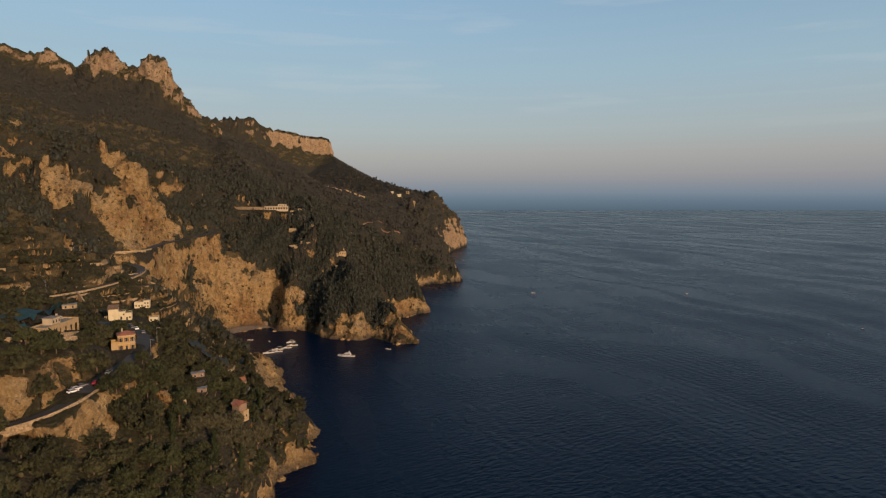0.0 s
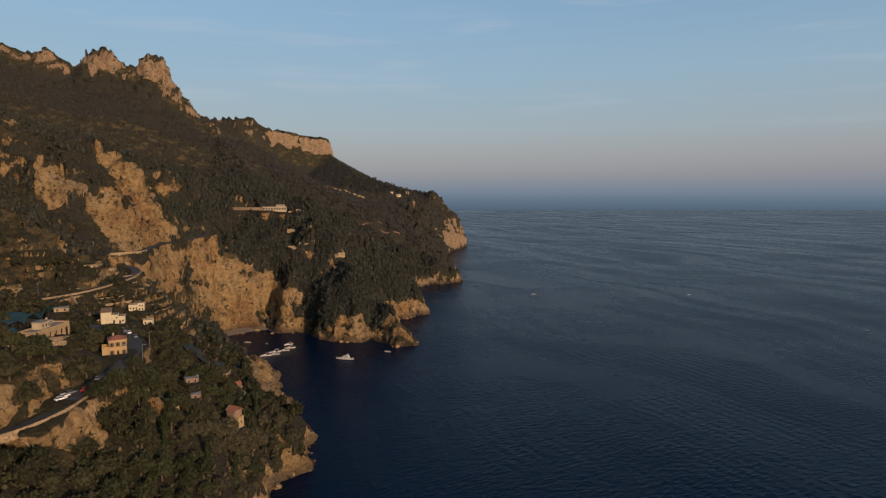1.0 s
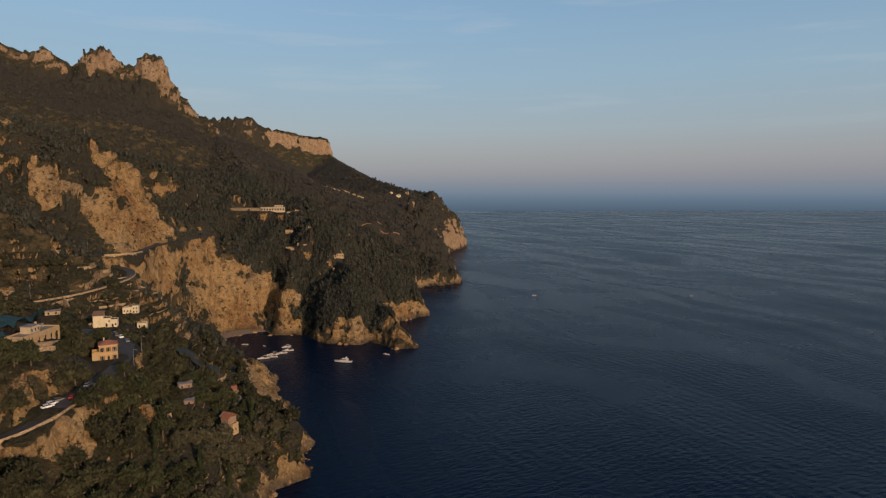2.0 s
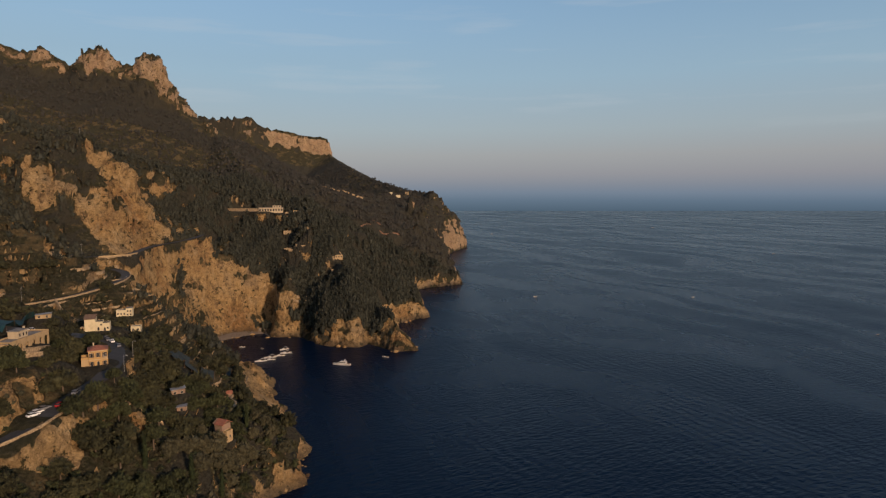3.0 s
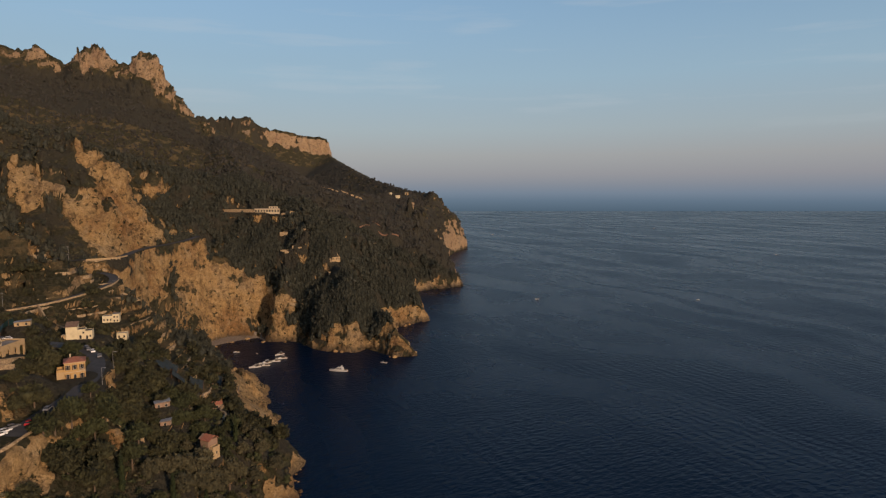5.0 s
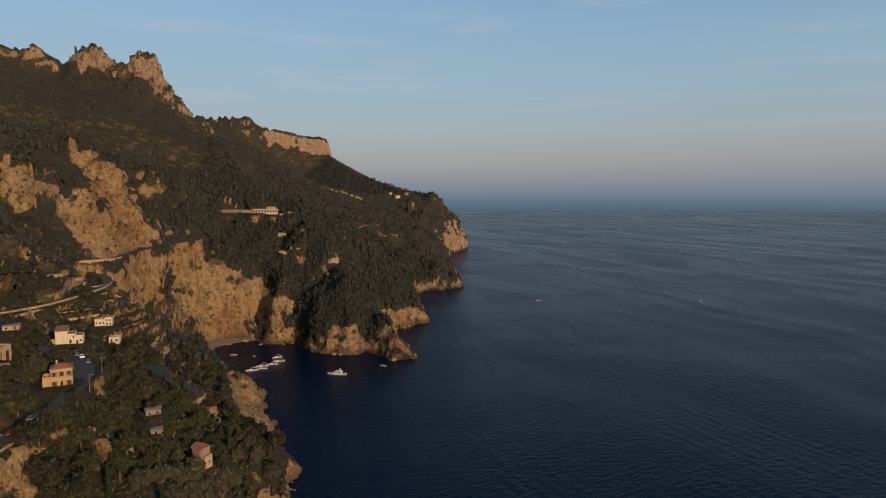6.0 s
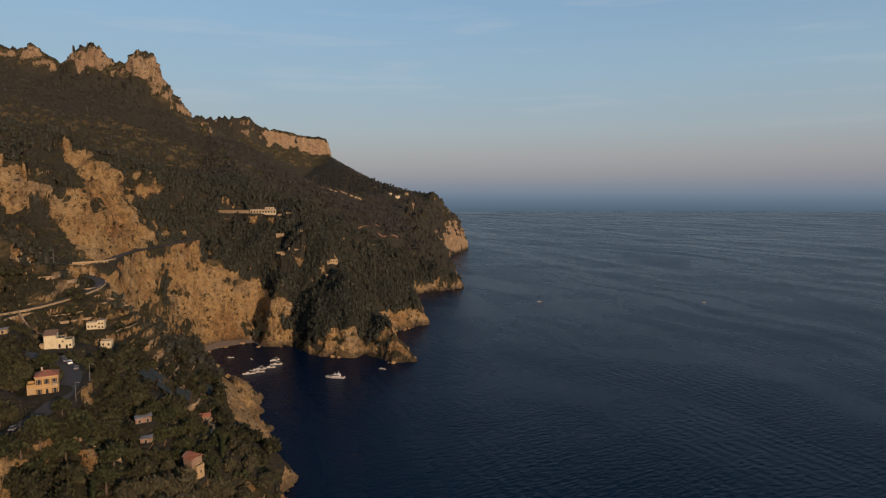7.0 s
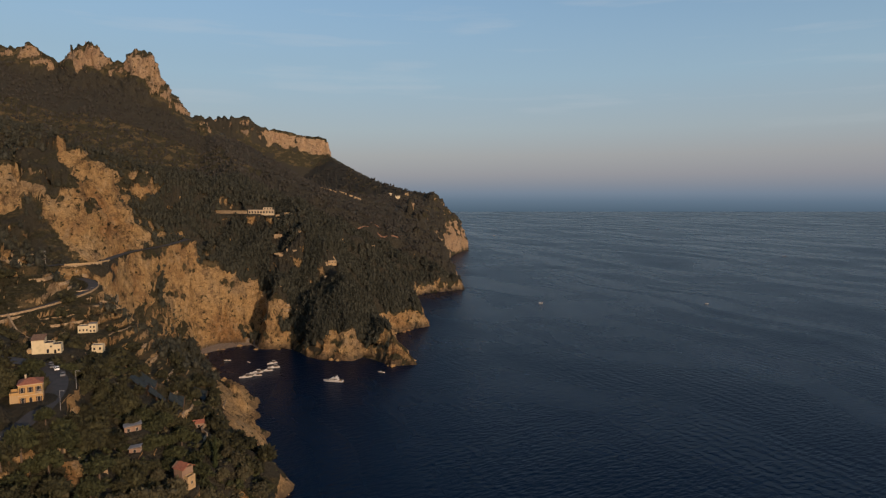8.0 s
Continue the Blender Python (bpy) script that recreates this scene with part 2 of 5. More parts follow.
def land(x, y):
    """Height of the ground."""
    wob = 9 * fbm(x, y, 90, 3, 2) * ramp(y, 500, 900) + 3.5 * fbm(x, y, 23, 3, 8)
    d = inland(x, y) + wob * 0.5
    face = 1.0 * around(x, y, -240, 624, 32) + 0.35 * around(x, y, -160, 690, 40) + 1.4 * around(x, y, -205, 652, 26) + 0.8 * around(x, y, -312, 580, 60)
    at = [0, 260, 330, 400, 450, 520, 575, 600, 760, 1000, 1300, 1680]
    gully = np.exp(-(nearest(x, y, [(-186, 636), (-189, 658), (-191, 668)])[0] / 12) ** 2)
    edge = np.interp(y, at, [10, 22, 14, 8, 9, 6, 12, 16, 17, 13, 44, 76]) * (1 - 0.8 * around(x, y, -215, 590, 42)) * (1 - 0.7 * around(x, y, -158, 492, 34)) * (1 - 0.65 * around(x, y, -36, 580, 26)) * (1 + 0.9 * noise2(x / 26, y / 26, 44) * ramp(y, 560, 600) * (y < 1300))
    rise = np.interp(y, at, [0.5, 0.76, 0.68, 0.66, 0.85, 0.8, 0.9, 1.1, 0.98, 0.7, 0.9, 1.1]) - 0.5 * around(x, y, -205, 548, 45) - 0.38 * around(x, y, -166, 494, 34) + face
    beach = around(x, y, -205, 628, 27)
    dry = d
    d = np.where(d > 0, np.maximum(d - 17 * ramp(beach, 0.15, 0.7), 0), d)
    shore = edge * (1 - beach) * (1 - np.exp(-np.maximum(d, 0) / 7)) + rise * np.maximum(d, 0) - np.interp(y, [330, 450], [0.78, 0.25]) * rise * np.maximum(d - np.interp(y, [330, 450], [72, 80]), 0)
    shore = np.where(dry > 0, shore, np.maximum(d * 0.4, -14))
    shore = np.maximum(shore, np.where(dry > 0, np.minimum(dry * 0.12, 1.6), -99))
    d = dry
    hills = np.maximum.reduce([
        hill(x, y, SPUR, 66, 24, 0.3), hill(x, y, UPPER, 0, 10, 0.42), hill(x, y, MAIN, 0, 30, 0.56), hill(x, y, PEAKS, 0, 30, 1.5),
        hill(x, y, MESA, 75, 14, 0.5), hill(x, y, CAPE, 0, 30, 0.55), hill(x, y, CAPE_FRONT, 0, 30, 0.42)])
    # the cape steps down to the sea in two rock shelves
    out = (x + 7 * noise2(x / 22, y / 22, 51) + 3 * noise2(x / 8, y / 8, 52)) * 1650 / np.maximum(y, 900)
    steps = np.interp(out, [-60, -26, -10, 5, 36, 49, 61, 70], [700, 190, 132, 98, 78, 42, 27, 4]) + 5 * noise2(x / 14, y / 14, 53)
    hills = np.where(y > 1300, np.minimum(hills, steps + 120 * ramp(y, 1420, 1300)), hills)
    hills = hills + (6 * fbm(x, y, 120, 4, 11) + 3 * (ridged(x, y, 46, 4, 21) - 0.9)) * ramp(d, 30, 160) * ramp(y, 350, 800) * (1 - 0.6 * ramp(y, 900, 1200))
    k = 6.0
    low = np.minimum(shore, hills)
    h = low - k * np.log1p(np.exp(-np.abs(shore - hills) / k)) * ramp(d, 0, 25)
    rough = 1.6 * fbm(x, y, 18, 4, 31) + 1.2 * ridged(x, y, 30, 4, 41)
    h = h + rough * ramp(d, 2, 20) * (1 - 0.8 * beach)
    h = h - 46 * gully * ramp(h, 1, 45)
    for c in CRAGS:
        m = (np.abs(x - c[0]) < 1.8 * c[2]) & (np.abs(y - c[1]) < 1.8 * c[2])
        if m.any():
            h[m] += crag(x[m], y[m], *c)
    # ledges and rock steps of the spur and the mountain
    q = np.interp(y, [500, 700, 1300], [17.0, 20.0, 34.0])
    u = h / q + 1.1 * fbm(x, y, 70, 3, 91)
    ledge = np.clip(1.1 * around(x, y, -325, 560, 70) + 0.45 * around(x, y, -700, 1330, 160) * ramp(h, 330, 380), 0, 0.8) * ramp(noise2(x / 26, y / 26, 95), -0.35, 0.25)
    h = h + ledge * q * (np.floor(u) + ramp(u - np.floor(u), 0.55, 0.9) - u)
    # dry-stone terraces
    field = np.clip(around(x, y, -235, 430, 62) * 2 + around(x, y, -180, 408, 30) * 1.6 + around(x, y, -205, 300, 45) * 1.2 + around(x, y, -150, 700, 40) * 1.5 + around(x, y, -105, 690, 28) * 1.4, 0, 1)
    field = ramp(field, 0.35, 0.6) * ramp(d, 40, 60)
    q = 4.6
    u = h / q + 0.35 * noise2(x / 40, y / 40, 77)
    h = h + field * q * (np.floor(u) + ramp(u - np.floor(u), 0.72, 0.95) - u)
    h = h - 10 * around(x, y, -118, 348, 25)
    h = h + 3.5 * ramp(np.hypot((x + 119) / 9, (y - 256) / 4) + 0.3 * noise2(x / 5, y / 5, 94), 1.1, 0.6)
    h = h + 9 * around(x, y, -170, 226, 24) * ramp(-x, 145, 151)
    for line, half, bank in ((LOWER_ROAD, 4.2, 5), (MIDDLE_ROAD, 3.6, 5), (UPPER_ROAD, 3.4, 6)):
        r, z = nearest(x, y, line)
        h = h + (z - 0.25 - h) * ramp(r, half + bank, half + 0.3)
    for px, py, pz, pr in PLOTS:
        r = np.hypot(x - px, y - py)
        h = h + (pz - h) * ramp(r, pr + 5, pr)
    return h


# ---- materials ----
def material(name):
    m = bpy.data.materials.new(name)
    m.use_nodes = True
    return m, m.node_tree.nodes, m.node_tree.links, m.node_tree.nodes["Principled BSDF"]


def plain(name, colour, rough=0.8):
    m, n, l, b = material(name)
    b.inputs["Base Color"].default_value = (*colour, 1)
    b.inputs["Roughness"].default_value = rough
    return m


def node(n, kind, **values):
    x = n.new("ShaderNode" + kind)
    for key, value in values.items():
        x.inputs[key].default_value = value
    return x


def noise_tex(n, l, where, scale, detail=6, rough=0.6, stretch=None):
    t = node(n, "TexNoise", Scale=scale, Detail=detail, Roughness=rough)
    if stretch:
        s = n.new("ShaderNodeMapping")
        s.inputs["Scale"].default_value = stretch
        l.new(where, s.inputs["Vector"])
        where = s.outputs["Vector"]
    l.new(where, t.inputs["Vector"])
    return t.outputs["Fac"]


def ramp_tex(n, l, fac, stops):
    r = n.new("ShaderNodeValToRGB")
    e = r.color_ramp.elements
    while len(e) < len(stops):
        e.new(0.5)
    for x, (p, c) in zip(list(e), stops):
        x.position = p
    for x, (p, c) in zip(list(e), stops):
        x.color = (*c, 1) if len(c) == 3 else (*c, c[0], c[0], 1)[:4]
    l.new(fac, r.inputs["Fac"])
    return r.outputs["Color"]


def grey_ramp(n, l, fac, a, b):
    r = n.new("ShaderNodeMapRange")
    r.interpolation_type = "SMOOTHSTEP"
    r.inputs["From Min"].default_value, r.inputs["From Max"].default_value = a, b
    l.new(fac, r.inputs["Value"])
    return r.outputs["Result"]


def mixed(n, l, fac, a, b, how="MIX"):
    m = n.new("ShaderNodeMix")
    m.data_type, m.blend_type = "RGBA", how
    for socket, v in ((m.inputs["Factor"], fac), (m.inputs[6], a), (m.inputs[7], b)):
        if isinstance(v, (int, float)):
            socket.default_value = v
        elif isinstance(v, tuple):
            socket.default_value = (*v, 1)
        else:
            l.new(v, socket)
    return m.outputs[2]


def sums(n, l, op, a, b):
    m = n.new("ShaderNodeMath")
    m.operation = op
    for socket, v in zip(m.inputs, (a, b)):
        if isinstance(v, (int, float)):
            socket.default_value = v
        else:
            l.new(v, socket)
    return m.outputs[0]


def bumped(n, l, b, height, strength, distance):
    u = node(n, "Bump", Strength=strength, Distance=distance)
    l.new(height, u.inputs["Height"])
    l.new(u.outputs["Normal"], b.inputs["Normal"])


def rock_colour(n, l, where):
    """Weathered limestone: warm tan with grey and rusty zones, rain streaks and a few dark joints."""
    broad = noise_tex(n, l, where, 0.022, 6, 0.62)
    blotch = noise_tex(n, l, where, 0.085, 7, 0.68)
    streak = noise_tex(n, l, where, 0.2, 5, 0.6, (1, 1, 0.4))
    lumps = noise_tex(n, l, where, 0.3, 8, 0.68)
    grain = noise_tex(n, l, where, 1.1, 6, 0.72)
    c = ramp_tex(n, l, broad, [(0.34, (0.44, 0.25, 0.11)), (0.46, (0.63, 0.41, 0.185)), (0.56, (0.67, 0.455, 0.22)), (0.68, (0.47, 0.34, 0.2))])
    c = mixed(n, l, sums(n, l, "MULTIPLY", grey_ramp(n, l, blotch, 0.52, 0.66), 0.75), c, (0.25, 0.165, 0.095))
    c = mixed(n, l, sums(n, l, "MULTIPLY", grey_ramp(n, l, blotch, 0.46, 0.34), 0.5), c, (0.66, 0.5, 0.3))
    c = mixed(n, l, sums(n, l, "MULTIPLY", grey_ramp(n, l, streak, 0.56, 0.72), 0.45), c, (0.14, 0.105, 0.075))
    joint = n.new("ShaderNodeTexVoronoi")
    joint.feature = "DISTANCE_TO_EDGE"
    joint.inputs["Scale"].default_value = 0.1
    bend = n.new("ShaderNodeVectorMath")
    l.new(where, bend.inputs[0])
    w = node(n, "TexNoise", Scale=0.16, Detail=5)
    l.new(where, w.inputs["Vector"])
    s = n.new("ShaderNodeVectorMath")
    s.operation = "SCALE"
    s.inputs["Scale"].default_value = 16
    l.new(w.outputs["Color"], s.inputs[0])
    l.new(s.outputs[0], bend.inputs[1])
    l.new(bend.outputs[0], joint.inputs["Vector"])
    line = grey_ramp(n, l, joint.outputs["Distance"], 0.0, 0.06)
    gap = sums(n, l, "MULTIPLY", sums(n, l, "SUBTRACT", 1.0, line), sums(n, l, "MULTIPLY", grey_ramp(n, l, blotch, 0.4, 0.6), 0.7))
    c = mixed(n, l, gap, c, (0.09, 0.066, 0.045))
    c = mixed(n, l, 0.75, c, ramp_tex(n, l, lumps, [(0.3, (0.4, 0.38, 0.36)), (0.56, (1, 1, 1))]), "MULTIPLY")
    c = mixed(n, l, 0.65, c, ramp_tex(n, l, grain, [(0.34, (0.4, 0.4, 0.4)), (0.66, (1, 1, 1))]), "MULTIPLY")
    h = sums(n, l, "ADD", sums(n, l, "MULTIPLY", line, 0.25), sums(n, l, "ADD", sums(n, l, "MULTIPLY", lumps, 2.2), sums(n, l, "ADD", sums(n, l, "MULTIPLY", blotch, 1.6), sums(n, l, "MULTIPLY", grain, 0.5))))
    return c, h


def limestone():
    m, n, l, b = material("limestone")
    where = n.new("ShaderNodeTexCoord").outputs["Object"]
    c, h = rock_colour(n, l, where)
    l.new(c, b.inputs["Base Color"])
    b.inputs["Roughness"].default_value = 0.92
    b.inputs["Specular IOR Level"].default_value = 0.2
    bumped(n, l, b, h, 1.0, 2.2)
    return m


def hillside():
    """Bare rock where it is steep; dry grass, scrub and stony soil where it is gentler."""
    m, n, l, b = material("hillside_rock_and_scrub")
    where = n.new("ShaderNodeTexCoord").outputs["Object"]
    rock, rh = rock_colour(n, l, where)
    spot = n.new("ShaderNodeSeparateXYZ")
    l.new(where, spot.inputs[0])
    # distance haze put into the rock colour: greyer and pinker further along y
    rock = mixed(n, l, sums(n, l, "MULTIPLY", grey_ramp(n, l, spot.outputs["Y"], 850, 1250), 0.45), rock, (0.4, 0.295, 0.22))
    turn = n.new("ShaderNodeSeparateXYZ")
    l.new(n.new("ShaderNodeNewGeometry").outputs["Normal"], turn.inputs[0])
    patch = noise_tex(n, l, where, 0.055, 6, 0.62)
    tuft = noise_tex(n, l, where, 0.5, 7, 0.7)
    scrub = ramp_tex(n, l, tuft, [(0.3, (0.024, 0.024, 0.011)), (0.5, (0.044, 0.042, 0.022)), (0.62, (0.075, 0.062, 0.038)), (0.78, (0.16, 0.12, 0.077))])
    scrub = mixed(n, l, grey_ramp(n, l, patch, 0.5, 0.62), scrub, mixed(n, l, tuft, (0.05, 0.045, 0.02), (0.19, 0.135, 0.07)))
    steep = sums(n, l, "ADD", turn.outputs["Z"], sums(n, l, "MULTIPLY", sums(n, l, "SUBTRACT", noise_tex(n, l, where, 0.09, 7, 0.7), 0.5), 0.55))
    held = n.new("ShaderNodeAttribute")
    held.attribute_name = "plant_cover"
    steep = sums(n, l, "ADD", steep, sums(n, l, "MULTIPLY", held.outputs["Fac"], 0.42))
    bare = sums(n, l, "SUBTRACT", 1.0, grey_ramp(n, l, steep, 0.5, 0.62))
    tufts = sums(n, l, "MULTIPLY", grey_ramp(n, l, noise_tex(n, l, where, 0.24, 6, 0.66), 0.58, 0.63), 0.92)
    rock = mixed(n, l, tufts, rock, (0.03, 0.032, 0.014))
    tide = grey_ramp(n, l, sums(n, l, "ADD", spot.outputs["Z"], sums(n, l, "MULTIPLY", patch, 9.0)), 13.0, 5.0)
    rock = mixed(n, l, sums(n, l, "MULTIPLY", tide, 0.75), rock, (0.1, 0.078, 0.055))
    # high plant_cover evens the scrub to a darker grey-green
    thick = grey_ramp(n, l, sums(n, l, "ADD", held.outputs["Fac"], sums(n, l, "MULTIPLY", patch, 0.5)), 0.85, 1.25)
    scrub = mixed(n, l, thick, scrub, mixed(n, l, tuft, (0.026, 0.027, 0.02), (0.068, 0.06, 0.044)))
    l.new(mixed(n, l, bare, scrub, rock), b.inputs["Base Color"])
    b.inputs["Roughness"].default_value = 0.95
    b.inputs["Specular IOR Level"].default_value = 0.15
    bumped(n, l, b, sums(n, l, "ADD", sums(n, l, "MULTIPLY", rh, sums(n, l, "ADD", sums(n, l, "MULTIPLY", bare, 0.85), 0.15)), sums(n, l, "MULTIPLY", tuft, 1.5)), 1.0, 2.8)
    return m


def sea_water():
    m, n, l, b = material("sea_water")
    where = n.new("ShaderNodeTexCoord").outputs["Object"]
    b.inputs["Base Color"].default_value = (0.0003, 0.0066, 0.0225, 1)
    b.inputs["IOR"].default_value = 1.33
    b.inputs["Specular IOR Level"].default_value = 0.11
    b.inputs["Specular Tint"].default_value = (0.5, 0.8, 1.0, 1)
    turn = n.new("ShaderNodeMapping")
    turn.inputs["Rotation"].default_value = (0, 0, radians(-28))
    l.new(where, turn.inputs["Vector"])
    swell = noise_tex(n, l, turn.outputs["Vector"], 0.045, 3, 0.5, (0.45, 1.3, 1))
    chop = noise_tex(n, l, turn.outputs["Vector"], 0.3, 4, 0.55, (0.6, 1.25, 1))
    ripple = n.new("ShaderNodeTexWave")
    ripple.inputs["Scale"].default_value, ripple.inputs["Distortion"].default_value, ripple.inputs["Detail"].default_value, ripple.inputs["Detail Scale"].default_value = 0.036, 5.0, 3.0, 0.9
    lie = n.new("ShaderNodeMapping")
    lie.inputs["Rotation"].default_value = (0, 0, radians(-27))
    l.new(where, lie.inputs["Vector"])
    l.new(lie.outputs["Vector"], ripple.inputs["Vector"])
    breeze = grey_ramp(n, l, noise_tex(n, l, where, 0.008, 4, 0.5), 0.42, 0.62)
    rip = sums(n, l, "MULTIPLY", sums(n, l, "MULTIPLY", ripple.outputs["Fac"], breeze), 0.13)
    slick = noise_tex(n, l, where, 0.006, 5, 0.55, (0.5, 1.6, 1))
    sweep = n.new("ShaderNodeMapping")
    sweep.inputs["Rotation"].default_value = (0, 0, radians(66))
    l.new(where, sweep.inputs["Vector"])
    curl = node(n, "TexNoise", Scale=0.0028, Detail=2.0)
    l.new(sweep.outputs["Vector"], curl.inputs["Vector"])
    drift = n.new("ShaderNodeVectorMath")
    drift.operation = "MULTIPLY_ADD"
    drift.inputs[1].default_value = (0, 260, 0)
    l.new(curl.outputs["Color"], drift.inputs[0]), l.new(sweep.outputs["Vector"], drift.inputs[2])
    streaks = noise_tex(n, l, drift.outputs["Vector"], 0.011, 5, 0.55, (0.16, 1.5, 1))
    r = n.new("ShaderNodeMapRange")
    r.inputs["From Min"].default_value, r.inputs["From Max"].default_value = 0.38, 0.66
    r.inputs["To Min"].default_value, r.inputs["To Max"].default_value = 0.35, 0.19
    l.new(sums(n, l, "ADD", sums(n, l, "MULTIPLY", streaks, 0.6), sums(n, l, "MULTIPLY", slick, 0.4)), r.inputs["Value"])
    l.new(r.outputs["Result"], b.inputs["Roughness"])
    bumped(n, l, b, sums(n, l, "ADD", rip, sums(n, l, "ADD", sums(n, l, "MULTIPLY", swell, 0.5), sums(n, l, "MULTIPLY", chop, 0.8))), 1.0, 1.0)
    return m


def foliage(name, dark, light):
    m, n, l, b = material(name)
    where = n.new("ShaderNodeTexCoord").outputs["Object"]
    g = n.new("ShaderNodeNewGeometry")
    own = n.new("ShaderNodeObjectInfo").outputs["Random"]
    mottle = noise_tex(n, l, g.outputs["Position"], 0.9, 4, 0.75)
    v = sums(n, l, "ADD", sums(n, l, "MULTIPLY", g.outputs["Random Per Island"], 0.45), sums(n, l, "ADD", sums(n, l, "MULTIPLY", own, 0.25), sums(n, l, "MULTIPLY", mottle, 0.45)))
    l.new(mixed(n, l, grey_ramp(n, l, v, 0.15, 1.0), dark, light), b.inputs["Base Color"])
    b.inputs["Roughness"].default_value = 0.75
    b.inputs["Specular IOR Level"].default_value = 0.2
    spot = n.new("ShaderNodeNewGeometry").outputs["Position"]
    bumped(n, l, b, sums(n, l, "ADD", noise_tex(n, l, spot, 1.1, 4, 0.7), sums(n, l, "MULTIPLY", noise_tex(n, l, spot, 3.5, 3, 0.7), 0.5)), 0.9, 0.8)
    return m


HILLSIDE, ROCK, SEA = hillside(), limestone(), sea_water()
# far foliage (scrub, holm oak) is greyed and blued to stand for distance haze
LEAVES = [foliage("oak_leaves", (0.011, 0.012, 0.0065), (0.068, 0.066, 0.031)), foliage("pine_needles", (0.009, 0.012, 0.006), (0.066, 0.072, 0.03)),
          foliage("olive_leaves", (0.024, 0.024, 0.014), (0.1, 0.09, 0.05)), foliage("hazed_mountain_scrub", (0.019, 0.019, 0.017), (0.058, 0.054, 0.046)), foliage("hazed_holm_oak_wood", (0.011, 0.0145, 0.011), (0.056, 0.057, 0.043)), foliage("cypress_leaves", (0.012, 0.02, 0.008), (0.04, 0.05, 0.018))]
BARK = plain("bark", (0.09, 0.065, 0.045), 0.9)


def mesh_object(name, verts, faces, mat, smooth=False):
    me = bpy.data.meshes.new(name)
    me.from_pydata(verts, [], faces) if isinstance(verts, list) else fill(me, verts, faces)
    me.materials.append(mat)
    if smooth:
        me.polygons.foreach_set("use_smooth", np.ones(len(me.polygons), bool))
    me.update()
    return new(name, me)


def fill(me, verts, faces):
    """A mesh from arrays of vertices and of quads or triangles."""
    n, k = faces.shape
    me.vertices.add(len(verts))
    me.vertices.foreach_set("co", np.ascontiguousarray(verts, dtype=np.float32).ravel())
    me.loops.add(n * k)
    me.loops.foreach_set("vertex_index", np.ascontiguousarray(faces, dtype=np.int32).ravel())
    me.polygons.add(n)
    me.polygons.foreach_set("loop_start", np.arange(0, n * k, k, dtype=np.int32))
    me.update(calc_edges=True)


# ---- ground: one sheet, finer where it is steep and where the flight passes near ----
def fan(y):
    return 60 + 0.5 * (y + np.hypot(y, 150))


def incline(xx, yy, zz):
    """Slope of a sheet of points along x and y."""
    (xa, xb), (ya, yb), (za, zb) = (np.gradient(v) for v in (xx, yy, zz))
    det = xa * yb - xb * ya
    det = np.where(np.abs(det) < 1e-6, 1e-6, det)
    return np.clip((za * yb - zb * ya) / det, -9, 9), np.clip((zb * xa - za * xb) / det, -9, 9)


def build_ground(cols, rows):
    s = np.concatenate([np.linspace(-2.2, -0.78, cols // 9)[:-1], np.linspace(-0.78, -0.43, int(cols * 0.38))[:-1], np.linspace(-0.43, -0.17, int(cols * 0.6))[:-1], np.linspace(-0.17, 0.07, int(cols * 0.32)), [0.1, 0.16]])
    fine = np.concatenate([np.arange(-250, 150, 12.0), np.arange(150, 760, 1.6), np.arange(760, 2700, 5.0)])
    some = np.append(np.arange(0, len(s) - 1, 3), len(s) - 1)
    Y = np.broadcast_to(fine, (len(some), len(fine)))
    H = land(s[some][:, None] * fan(Y), Y)
    step = np.diff(fine)
    slope = np.abs(np.diff(H, axis=1)) / step
    w = step / np.maximum(fine[1:], 170) * np.sqrt(1 + (1.6 * np.minimum(slope, 4)) ** 2) * np.where(fine[1:] < 150, 0.3, 1.0)
    w = (np.roll(w, 1, 0) + w + np.roll(w, -1, 0)) / 3
    cum = np.concatenate([np.zeros((len(some), 1)), np.cumsum(w, axis=1)], axis=1)
    cum = np.stack([np.interp(np.arange(len(s)), some, c) for c in cum.T], 1)
    pick = np.linspace(0, 1, rows)
    yy = np.stack([np.interp(pick * c[-1], c, fine) for c in cum])
    xx = s[:, None] * fan(yy)
    zz = land(xx, yy)
    # broken rock on steep faces
    gx, gy = incline(xx, yy, zz)
    g = np.hypot(gx, gy)
    steep = ramp(g, 0.75, 1.6) * ramp(zz, -1, 3)
    big = noise3(xx / 26, yy / 26, zz / 26, 3) + 0.6 * noise3(xx / 11, yy / 11, zz / 14, 6) + 0.45 * noise3(xx / 5, yy / 5, zz / 7, 9) + 0.3 * noise3(xx / 2.2, yy / 2.2, zz / 3, 12)
    far = np.interp(yy, [200, 600, 1400, 1900, 2200], [3.0, 4.0, 7.0, 7.0, 4.5])
    push = steep * far * big
    nx, ny = -gx / np.maximum(g, 1e-6), -gy / np.maximum(g, 1e-6)
    verts = np.stack([xx + nx * push, yy + ny * push, zz + 0.3 * push], -1).reshape(-1, 3)
    a = (np.arange(len(s) - 1)[:, None] * rows + np.arange(rows - 1)[None]).ravel()
    faces = np.stack([a, a + rows, a + rows + 1, a + 1], 1)
    return verts, faces, cover(xx, yy, zz).ravel()


